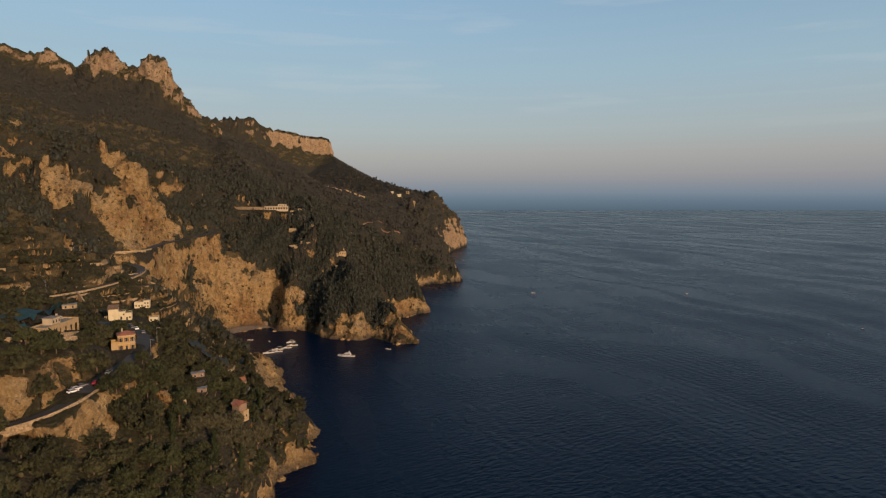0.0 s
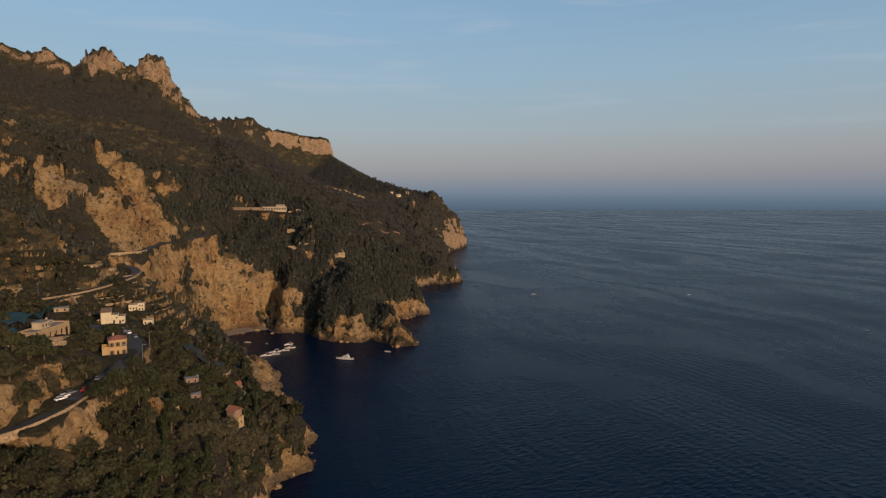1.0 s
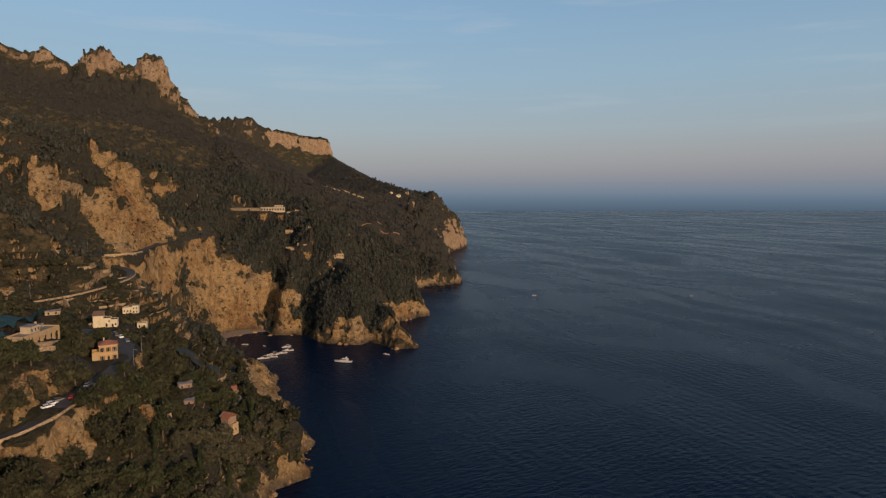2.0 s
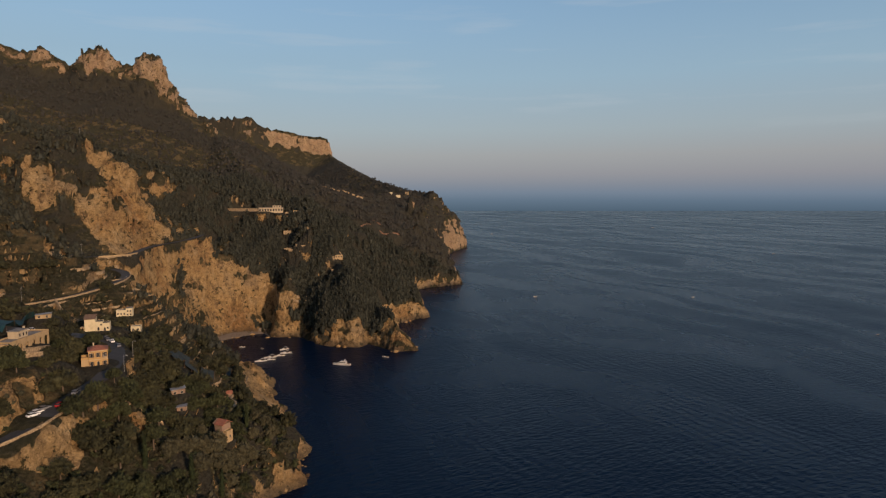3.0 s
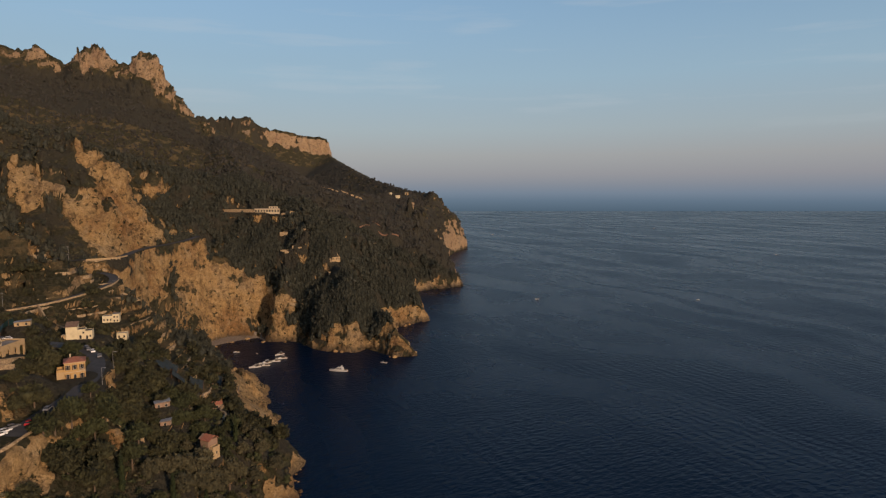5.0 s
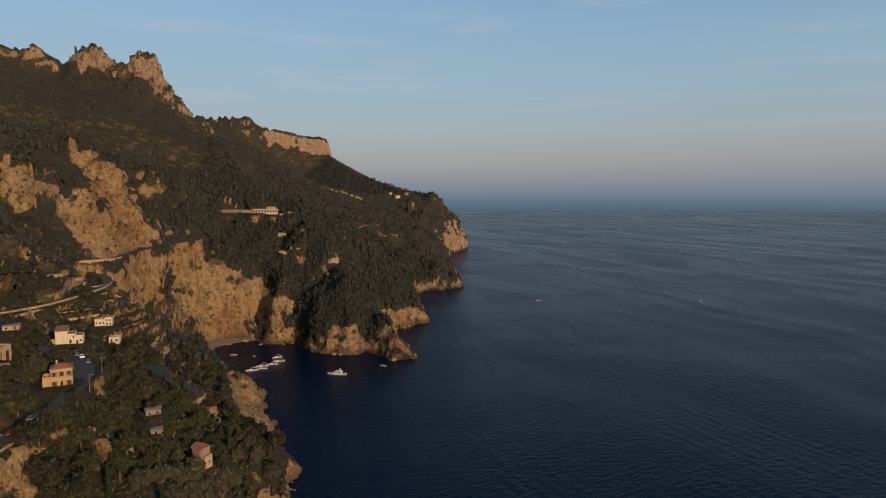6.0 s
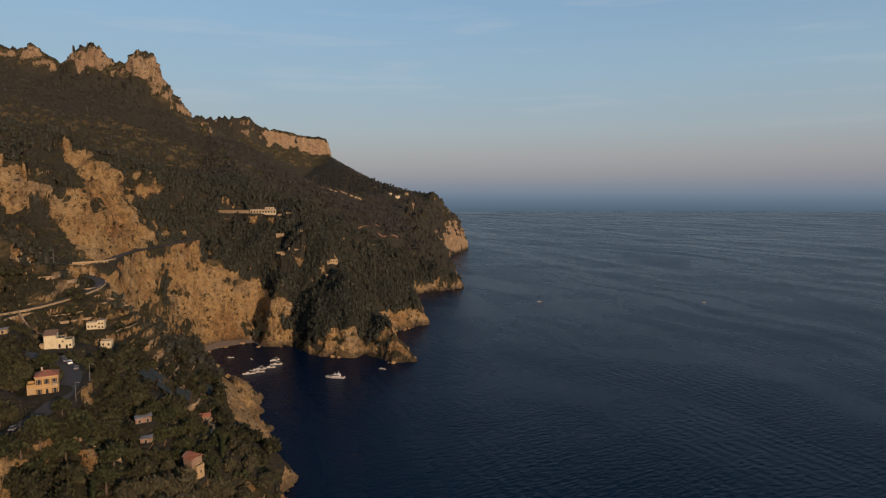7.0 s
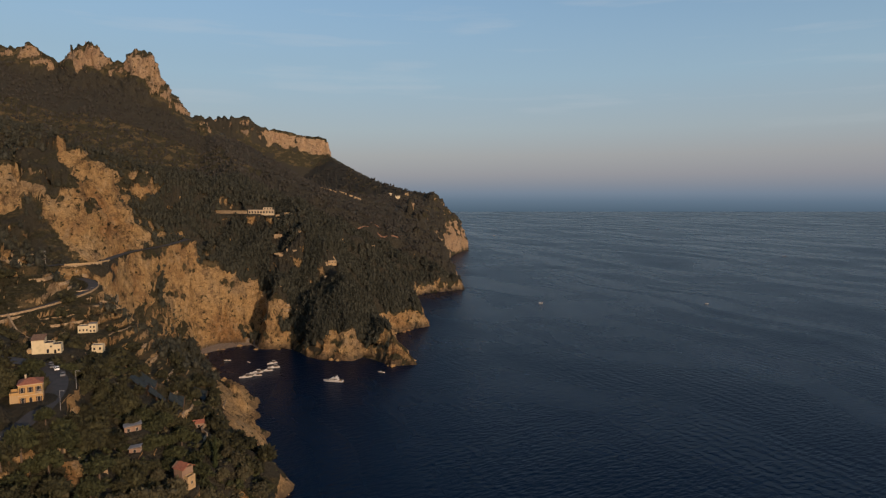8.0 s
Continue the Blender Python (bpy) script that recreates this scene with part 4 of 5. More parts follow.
def hip(w, d, z, rise, over=0.45):
    bm = bmesh.new()
    a, b, r = w / 2 + over, d / 2 + over, max(0.2, (w - d) / 2)
    low = [bm.verts.new(p) for p in ((-a, -b, z), (a, -b, z), (a, b, z), (-a, b, z))]
    mid = [bm.verts.new(p) for p in ((-a, -b, z + 0.2), (a, -b, z + 0.2), (a, b, z + 0.2), (-a, b, z + 0.2))]
    top = [bm.verts.new((-r, 0, z + rise)), bm.verts.new((r, 0, z + rise))]
    bm.faces.new(low[::-1])
    for i in range(4):
        bm.faces.new((low[i], low[(i + 1) % 4], mid[(i + 1) % 4], mid[i]))
    bm.faces.new((mid[0], mid[1], top[1], top[0])), bm.faces.new((mid[2], mid[3], top[0], top[1]))
    bm.faces.new((mid[1], mid[2], top[1])), bm.faces.new((mid[3], mid[0], top[0]))
    bmesh.ops.recalc_face_normals(bm, faces=bm.faces[:])
    return bm


def lean(x0, x1, y0, y1, low, high, t=0.2):
    """A slab that rises from y0 to y1."""
    bm = prism([(y0, low - t + 0.2), (y1, high - t + 0.2), (y1, high + 0.2), (y0, low + 0.2)] if t < 1 else [(y0, low), (y1, low), (y1, high)], -x1, -x0)
    bmesh.ops.rotate(bm, verts=bm.verts, cent=(0, 0, 0), matrix=Matrix.Rotation(radians(90), 3, "Z"))
    return bm


def parapet(x0, x1, y0, y1, z, h, t=0.22):
    bm = box(x0, x1, y0, y0 + t, z, z + h)
    add(bm, box(x0, x1, y1 - t, y1, z, z + h))
    add(bm, box(x0, x0 + t, y0 + t, y1 - t, z, z + h))
    return add(bm, box(x1 - t, x1, y0 + t, y1 - t, z, z + h))


def railing(parent, x0, x1, y, z, mat=None):
    bm = box(x0, x1, y - 0.04, y + 0.04, z + 0.95, z + 1.03)
    n = max(2, int(abs(x1 - x0) / 0.35))
    for i in range(n + 1):
        x = x0 + (x1 - x0) * i / n
        add(bm, box(x - 0.025, x + 0.025, y - 0.025, y + 0.025, z, z + 0.96))
    return part("railing", bm, mat or STEEL, parent)


def empty_house(name, label, x, y, z, turn, category="house"):
    h = tagged(new(name), label, category, "houses on the slope")
    h.matrix_world = pose(x, y, z, 0, 0, turn)
    return h


def orange_house():
    h = empty_house("villa", "orange rendered two-storey villa with red pantile roof beside the road", -145.5, 275, 72.6, 30)
    h.matrix_world = h.matrix_world @ Matrix.Diagonal((0.72, 0.85, 1.05, 1))
    part("wall", box(-4.9, 4.9, -3.9, 3.9, -1.5, 7.4, 0.06), ORANGE, h)
    part("roof", hip(9.8, 7.8, 7.4, 1.5), TILES, h, "red pantile hip roof")
    c = part("cornice", box(-5.1, 5.1, -4.1, 4.1, 7.1, 7.38), CREAM, h, "cream cornice")
    part("plinth", box(-5.0, 5.0, -4.0, 4.0, -1.5, 0.5), CREAM, h)
    part("string_course", box(-4.98, 4.98, -3.98, 3.98, 3.65, 3.85), CREAM, h)
    for x in (-3.3, 0.0, 3.3):
        window(h, side(x, -3.9, 4.7, 0), 1.1, 1.7, True)
        if x:
            window(h, side(x, -3.9, 1.3, 0), 1.1, 1.7, True)
        else:
            window(h, side(x, -4.0, 0.0, 0), 1.2, 2.4, name="door", arch=True)
    for y in (-1.8, 1.8):
        window(h, side(4.9, y, 4.7, 90), 1.0, 1.6, True)
        window(h, side(4.9, y, 1.3, 90), 1.0, 1.7, True)
    b = part("balcony", box(1.9, 4.8, -5.0, -3.95, 4.2, 4.4, 0.03), CREAM, h, "cream balcony slab")
    railing(b, 1.95, 4.75, -4.95, 4.4)
    part("terrace", box(-8.6, -4.95, -3.2, 3.4, -1.5, 4.0, 0.05), OCHRE, h, "ochre side terrace")
    part("terrace_parapet", parapet(-8.6, -4.95, -3.2, 3.4, 4.0, 0.9), ORANGE, h)
    ch = box(-2.4, -1.7, 0.8, 1.5, 7.6, 9.6)
    part("chimney", add(ch, box(-2.5, -1.6, 0.7, 1.6, 9.6, 9.8)), CREAM, h)


def white_house():
    h = empty_house("stepped_house", "white rendered house of three stepped blocks with flat roofs", -185.5, 345, 72.6, 22)
    h.matrix_world = h.matrix_world @ Matrix.Scale(0.84, 4)
    part("wall", box(-6.6, -0.6, -3.4, 3.6, -2.5, 7.6, 0.05), WHITE, h)
    part("roof", lean(-7.0, -0.3, -3.8, 4.0, 7.5, 9.4), BROWN_ROOF, h, "brown sloping tile roof")
    part("gable_wall", lean(-6.6, -0.6, -3.3, 3.5, 7.58, 9.1, 1.6), WHITE, h)
    part("middle_block", box(-0.6, 3.6, -4.2, 2.6, -2.5, 5.6, 0.05), WHITE, h)
    part("middle_roof", box(-0.5, 3.4, -4.0, 2.4, 5.62, 5.75), DARK_ROOF, h, "dark flat roof")
    part("middle_parapet", parapet(-0.6, 3.6, -4.2, 2.6, 5.6, 0.3), WHITE, h)
    part("end_block", box(3.6, 7.6, -4.9, 1.8, -2.8, 4.7, 0.05), WHITE, h)
    part("end_roof", box(3.8, 7.4, -4.7, 1.6, 4.72, 4.85), DARK_ROOF, h, "dark flat roof")
    part("end_parapet", parapet(3.6, 7.6, -4.9, 1.8, 4.7, 0.3), WHITE, h)
    window(h, side(1.2, -4.2, 0.2, 0), 1.1, 1.7, name="door", arch=True)
    window(h, side(4.8, -4.9, 0.0, 0), 1.0, 1.6, name="door", arch=True)
    window(h, side(6.5, -4.9, 1.2, 0), 0.9, 1.1)
    window(h, side(2.8, -4.2, 3.4, 0), 0.8, 0.9)
    window(h, side(-0.6, 0.2, 6.2, 90), 0.7, 0.7)
    window(h, side(7.6, -1.5, 1.2, 90), 0.9, 1.2)
    part("lean_to", box(-9.4, -6.6, -1.0, 3.0, -1.5, 2.3, 0.04), OCHRE, h)


def row_house():
    h = empty_house("long_house", "long low white house with small square windows", -206, 413, 66.3, 18)
    h.matrix_world = h.matrix_world @ Matrix.Scale(0.86, 4)
    part("wall", box(-5.6, 3.0, -3, 3, -2.5, 4.6, 0.05), WHITE, h)
    part("roof", box(-5.4, 2.8, -2.8, 2.8, 4.62, 4.75), SLAB, h, "grey flat roof")
    part("parapet", parapet(-5.6, 3.0, -3, 3, 4.6, 0.4), WHITE, h)
    part("upper_room", box(1.0, 5.4, -3.4, 2.4, -2.5, 6.2, 0.05), WHITE, h)
    part("upper_roof", box(0.9, 5.5, -3.5, 2.5, 6.22, 6.36), SLAB, h)
    for x, z in ((-4.4, 1.6), (-2.2, 1.6), (-0.2, 1.6)):
        window(h, side(x, -3, z, 0), 0.9, 1.2)
    for x in (2.2, 4.2):
        window(h, side(x, -3.4, 3.6, 0), 0.9, 1.1)
        window(h, side(x, -3.4, 0.8, 0), 0.9, 1.3)


def small_house(name, label, x, y, z, turn, w, d, tall, wall, roof="flat", rise=1.2):
    h = empty_house(name, label, x, y, z, turn)
    part("wall", box(-w / 2, w / 2, -d / 2, d / 2, -2.5, tall, 0.05), wall, h)
    if roof == "flat":
        part("roof", box(-w / 2 + 0.15, w / 2 - 0.15, -d / 2 + 0.15, d / 2 - 0.15, tall + 0.02, tall + 0.14), SLAB, h, "grey flat roof")
        part("parapet", parapet(-w / 2, w / 2, -d / 2, d / 2, tall, 0.4), wall, h)
    elif roof == "tin":
        part("roof", prism([(-w / 2 - 0.3, tall), (w / 2 + 0.3, tall + 0.6), (w / 2 + 0.3, tall + 0.72), (-w / 2 - 0.3, tall + 0.12)], -d / 2 - 0.3, d / 2 + 0.3), STEEL, h, "grey sheet roof")
    else:
        part("roof", gable(w, d, tall, rise), TILES, h, "red pantile roof")
        g = prism([(-d / 2 + 0.02, tall - 0.05), (d / 2 - 0.02, tall - 0.05), (0, tall + rise - 0.1)], -w / 2 + 0.02, w / 2 - 0.02)
        bmesh.ops.rotate(g, verts=g.verts, cent=(0, 0, 0), matrix=Matrix.Rotation(radians(90), 3, "Z"))
        part("gable_wall", g, wall, h)
    n = max(1, int(w / 2.6))
    for i in range(n):
        window(h, side(-w / 2 + w * (i + 0.5) / n, -d / 2, max(0.4, tall - 2.2), 0), min(0.9, w / n * 0.5), 1.2)
    window(h, side(w / 2, 0, 0.0, 90), 0.9, 2.0, name="door")
    return h


def ruin_house():
    h = empty_house("tower_house", "tall worn pink house with red roof among the trees", -99.5, 291, 33.8, -26)
    h.matrix_world = h.matrix_world @ Matrix.Scale(0.86, 4)
    part("wall", box(-3.4, 2.0, -3.0, 3.0, -2.5, 9.4, 0.08), PINK, h)
    part("roof", gable(5.4, 6.0, 9.4, 1.9), TILES, h, "red pantile pitched roof")
    g = prism([(-2.95, 9.3), (2.95, 9.3), (0, 11.2)], -2.0, 3.35)
    bmesh.ops.rotate(g, verts=g.verts, cent=(0, 0, 0), matrix=Matrix.Rotation(radians(90), 3, "Z"))
    bmesh.ops.translate(g, verts=g.verts, vec=(-1.4, 0, 0))
    part("gable_wall", g, PINK, h)
    part("annex", box(2.0, 4.4, -2.2, 2.0, -2.5, 5.2, 0.08), OCHRE, h, "roofless ochre annex")
    part("annex_parapet", parapet(2.0, 4.4, -2.2, 2.0, 5.2, 1.1), OCHRE, h)
    part("annex_floor", box(2.25, 4.15, -1.95, 1.75, 5.22, 5.35), SLAB, h, "grey open roof")
    for z in (1.2, 5.2):
        window(h, side(-0.7, -3.0, z, 0), 0.8, 1.3)
        window(h, side(3.2, -2.2, z * 0.7, 0), 0.7, 1.1)
    window(h, side(4.4, 0, 2.4, 90), 0.8, 1.3)


def arched_villa():
    """A long arcade along the hillside with a terrace and a small upper floor."""
    h = empty_house("arcade_villa", "long ochre villa with an arcade and roof terrace", -184.5, 285, 78.0, 90)
    n, bay = 6, 4.2
    w = n * bay
    bm = bmesh.new()
    for i in range(n):
        x0 = -w / 2 + i * bay
        r = 1.25
        arc = [(x0 + bay / 2 + r * math.cos(a), 2.3 + r * math.sin(a)) for a in np.linspace(math.pi, 0, 13)]
        outline = [(x0, -2), (x0, 5), (x0 + bay, 5), (x0 + bay, -2), (x0 + bay / 2 + r, -2)] + arc[::-1] + [(x0 + bay / 2 - r, -2)]
        add(bm, prism(outline, -4.0, -3.5))
    part("arcade", bm, OCHRE, h, "ochre arched front")
    part("wall", box(-w / 2, w / 2, -1.6, 4.0, -2, 4.7), OCHRE, h)
    part("terrace", box(-w / 2, w / 2, -3.5, -1.6, 4.6, 4.85), SLAB, h)
    part("roof", box(-w / 2 + 0.1, w / 2 - 0.1, -1.5, 3.9, 4.72, 4.9), SLAB, h, "flat brown roof terrace")
    part("parapet", parapet(-w / 2, w / 2, -4.0, 4.0, 5.0, 0.7), OCHRE, h)
    part("upper_floor", box(-3.5, 3.0, -1.0, 3.4, 4.9, 8.0, 0.05), CREAM, h)
    part("upper_roof", box(-3.8, 3.3, -1.3, 3.7, 8.02, 8.25), SLAB, h)
    for x in (-2.2, 0.0, 2.0):
        window(h, side(x, -1.0, 5.7, 0), 0.8, 1.3)
    for x in (-10, -6, -2, 2, 6, 10):
        window(h, side(x, -1.6, 0.2, 0), 1.1, 2.1, name="door")
    part("chimney", box(3.6, 4.3, 1.0, 1.7, 4.9, 9.0), CREAM, h)


def hotel():
    h = empty_house("hotel", "long white hotel on a pale retaining wall in the wood", -205, 752, 123.5, 12, "hotel")
    part("wall", box(-14, 14, -3.5, 4, -3, 4.6, 0.08), CREAM, h)
    part("roof", box(-14.3, 14.3, -3.8, 4.3, 4.62, 4.9), SLAB, h)
    part("upper_floor", box(2, 12, -1.5, 3.6, 4.9, 7.2, 0.05), CREAM, h)
    for i in range(9):
        window(h, side(-12.4 + i * 3.1, -3.5, 1.0, 0), 1.6, 2.2)
    for i in range(3):
        window(h, side(4 + i * 3, -1.5, 5.4, 0), 1.2, 1.2)
    part("canopy", box(-13.8, 13.8, -4.8, -3.55, 3.6, 3.75), CREAM, h)


orange_house(), white_house(), row_house(), ruin_house(), arched_villa(), hotel()
small_house("cottage", "small white cottage on a terrace below the road", -188, 391, 60.2, 15, 5.4, 4.5, 4.2, WHITE)
small_house("farmhouse", "low cream house with shallow red roof", -197, 263, 75.8, 40, 8, 5, 3.2, CREAM, "tiles")
small_house("shed", "grey sheet-roofed shed under the trees", -124, 301, 52.2, 30, 6.0, 4.0, 2.3, PINK, "tin")
small_house("shed", "low grey-roofed store under the trees", -118, 291, 47.6, 15, 4.0, 3.0, 2.0, PINK, "tin")
small_house("boathouse", "small house with red roof above the shore", -124, 365, 28.6, 20, 4.8, 3.6, 2.6, PINK, "tiles", 1.0)
small_house("greenhouse", "pale sheet-roofed store beside the road", -214, 345, 79.0, 25, 7.0, 4.0, 2.0, OCHRE, "tin")
small_house("cottage", "small white cottage high on the terraces", -270, 447, 100, 10, 5.4, 4.0, 2.6, WHITE)
for x, y, w, tall, wall in ((-112, 676, 8, 2.4, OCHRE), (-172, 742, 8, 4.0, OCHRE), (-90, 1560, 8, 4.0, OCHRE), (-104, 1450, 10, 5.0, WHITE), (-120, 1440, 7, 4.0, WHITE), (-136, 1446, 8, 4.0, WHITE)):
    z = float(land(np.array([x * 1.0]), np.array([y * 1.0]))[0])
    small_house("hillside_house", "small pale house among the trees of the headland", x, y, z + 0.6, 12, w, 4.5, tall, wall)


# ---- roads, walls, terraces ----
def offset(line, dist):
    """The line moved to its right (plus) or left (minus) by dist."""
    out = []
    for i, p in enumerate(line):
        a, b = Vector(line[max(0, i - 1)][:2]), Vector(line[min(len(line) - 1, i + 1)][:2])
        d = (b - a).normalized()
        out.append((p[0] + d.y * dist, p[1] - d.x * dist, p[2]))
    return out


def dense(line, step=3.0):
    """A smoothed line with a point about every step metres."""
    p = np.array(line, float)
    for _ in range(2):
        q = np.empty((2 * len(p) - 2, 3))
        q[0::2], q[1::2] = 0.75 * p[:-1] + 0.25 * p[1:], 0.25 * p[:-1] + 0.75 * p[1:]
        p = np.concatenate([p[:1], q, p[-1:]])
    t = np.concatenate([[0], np.cumsum(np.linalg.norm(np.diff(p, axis=0), axis=1))])
    u = np.linspace(0, t[-1], int(t[-1] / step) + 2)
    return [tuple(v) for v in np.stack([np.interp(u, t, p[:, i]) for i in range(3)], 1)]


def ribbon(name, line, half, up, mat, label, category):
    a, b = offset(line, -half), offset(line, half)
    v = [(x, y, z + up) for x, y, z in a] + [(x, y, z + up) for x, y, z in b]
    n = len(a)
    o = mesh_object(name, v, [(i, n + i, n + i + 1, i + 1) for i in range(n - 1)], mat)
    return tagged(o, label, category, kind="structure")


def masonry(name, line, below, above, thick, mat, label, rough=0.12):
    """A wall along a line, its face and top uneven as old stonework is."""
    line = dense(line, 1.5)
    a, b = offset(line, -thick / 2), offset(line, thick / 2)
    r = np.random.RandomState(len(line))
    levels = np.linspace(-below, above, max(3, int((below + above) / 0.7)))
    v, f = [], []
    ring = [(0, z) for z in levels] + [(1, z) for z in levels[::-1]]
    k = len(ring)
    for p, q in zip(a, b):
        for s, z in ring:
            c = q if s else p
            v.append((c[0] + r.uniform(-rough, rough), c[1] + r.uniform(-rough, rough), c[2] + z + r.uniform(-rough, rough) * 0.6))
    for i in range(len(a) - 1):
        for j in range(k):
            f.append((i * k + j, i * k + (j + 1) % k, (i + 1) * k + (j + 1) % k, (i + 1) * k + j))
    f += [tuple(range(k)), tuple(range((len(a) - 1) * k, len(a) * k))[::-1]]
    return tagged(mesh_object(name, v, f, mat), label, "wall", "stone walls on the slope")


low_road, mid_road, high_road = dense(LOWER_ROAD, 2.0), dense(MIDDLE_ROAD, 2.0), dense(UPPER_ROAD, 2.0)
ribbon("road", low_road, 3.4, 0.0, ASPHALT, "dark asphalt coast road cut into the slope", "road")
ribbon("road", mid_road, 2.9, 0.0, ASPHALT, "dark asphalt road bending between the terraces", "road")
ribbon("road", high_road, 2.9, 0.0, ASPHALT, "dark asphalt road along the cliff top", "road")
masonry("parapet_wall", [p for p in offset(low_road, 3.8) if p[1] < 256], 2.4, 0.8, 0.5, STONE, "pale stone parapet on the seaward edge of the road")
masonry("parapet_wall", [p for p in offset(mid_road, 3.3) if p[1] < 462], 3.4, 0.8, 0.5, STONE, "pale stone parapet along the terrace road")
masonry("retaining_wall", [p for p in offset(high_road, 3.3) if p[1] < 508 and p[0] > -257], 4.6, 0.7, 0.6, OCHRE, "high ochre retaining wall under the cliff road", 0.05)
for line, tall in (([(-229, 466, 84), (-230, 480, 85), (-238, 505, 87)], 3.0), ([(-238, 482, 90), (-236, 494, 90), (-240, 510, 90)], 3.0), ([(-216, 446, 80), (-208, 452, 75), (-202, 462, 70)], 2.4),
                   ([(-181, 715, 100), (-172, 716, 100), (-163, 717, 100)], 2.4), ([(-160, 719, 100), (-150, 720, 100), (-141, 722, 100)], 2.0), ([(-168, 710, 98), (-158, 712, 98), (-150, 712, 98)], 1.6), ([(-124, 690, 80), (-114, 688, 80), (-104, 690, 80)], 2.2), ([(-190, 1182, 140), (-172, 1186, 140), (-152, 1192, 140)], 3.0), ([(-219, 447, 77), (-212, 456, 72), (-207, 466, 67)], 2.0),
                   ([(-172, 290, 77), (-169, 276, 75), (-172, 262, 73)], 3.0), ([(-160, 262, 75), (-165, 250, 73), (-178, 242, 71)], 3.2), ([(-128, 258, 62), (-121, 262, 58), (-116, 268, 55)], 2.4),
                   ([(-201, 372, 68), (-192, 366, 66), (-180, 366, 62)], 2.0), ([(-176, 400, 56), (-166, 398, 51), (-156, 404, 46)], 1.8), ([(-240, 396, 84), (-226, 384, 83), (-212, 376, 81)], 2.6),
                   ([(-133, 1009, 93), (-125, 1014, 88), (-117, 1015, 88)], 1.2), ([(-110, 1019, 88), (-96, 1018, 80), (-88, 1018, 79)], 1.0), ([(-82, 1019, 79), (-74, 1023, 77), (-69, 1025, 75)], 1.4), ([(-118, 1030, 88), (-108, 1034, 88), (-100, 1034, 88)], 1.6), ([(-245, 1150, 150), (-215, 1140, 148), (-190, 1150, 143)], 3.5)):
    zs = land(np.array([p[0] for p in line], float), np.array([p[1] for p in line], float))
    far_off = line[0][1] > 1000
    masonry("terrace_wall", [(p[0], p[1], float(z)) for p, z in zip(line, zs)], 2.5, tall * (0.9 if far_off else 0.8), 0.7, RED_STONE if far_off and line[0][1] < 1100 else STONE,
            "reddish stone wall on the far wooded slope" if far_off else "pale dry-stone terrace wall holding the slope")


for cx, cy, spread, count in ((-160, 688, 14, 7), (-108, 672, 11, 7), (-150, 655, 16, 5), (-170, 738, 12, 4), (-98, 946, 20, 7)):
    r = np.random.RandomState(int(-cx))
    for _ in range(count):
        ax, ay, wide = cx + r.uniform(-spread, spread), cy + r.uniform(-spread, spread) * 0.7, r.uniform(1.5, 6)
        line = [(ax + wide * k, ay + r.uniform(-0.6, 0.6) + 0.25 * wide * k) for k in (-1, 0, 1)]
        zs = land(np.array([p[0] for p in line]), np.array([p[1] for p in line]))
        masonry("terrace_wall", [(p[0], p[1], float(zs.mean())) for p in line], 2.0, r.uniform(0.4, 1.6), 0.6, STONE, "broken pale terrace wall among the trees", 0.25)
# terrace walls that follow the contours of the tilled slopes
def contour_walls(x0, x1, y0, y1, levels, above, seed):
    walls = np.random.RandomState(seed)
    ys, xs = np.arange(y0, y1, 4.0), np.arange(x0, x1, 1.0)
    grid = land(np.broadcast_to(xs, (len(ys), len(xs))), np.broadcast_to(ys[:, None], (len(ys), len(xs))))
    for level in levels:
        run = []
        for yv, row in zip(ys, grid):
            over = np.nonzero(row > level)[0]
            run.append((float(xs[over[-1]]), float(yv), float(level)) if len(over) and over[-1] < len(xs) - 1 else None)
        a = walls.randint(0, min(12, len(run) // 2))
        while a < len(run) - 3:
            b = a + walls.randint(4, 8)
            piece = [p for p in run[a:b] if p]
            if len(piece) > 3 and max(abs(p[0] - q[0]) for p, q in zip(piece, piece[1:])) < 7:
                masonry("terrace_wall", piece, 1.6, above, 0.7, STONE, "pale dry-stone terrace wall holding the slope")
            a = b + walls.randint(2, 7)


contour_walls(-300, -145, 372, 500, np.arange(48, 108, 3.3), 0.5, 31)
contour_walls(-178, -112, 330, 430, np.arange(22, 50, 6.5), 1.4, 37)
masonry("terrace_wall", [(-264, 756, 124.5), (-242, 749, 124.5), (-219, 745, 124.5)], 4.0, 3.0, 0.8, STONE, "long pale retaining wall beside the hotel")


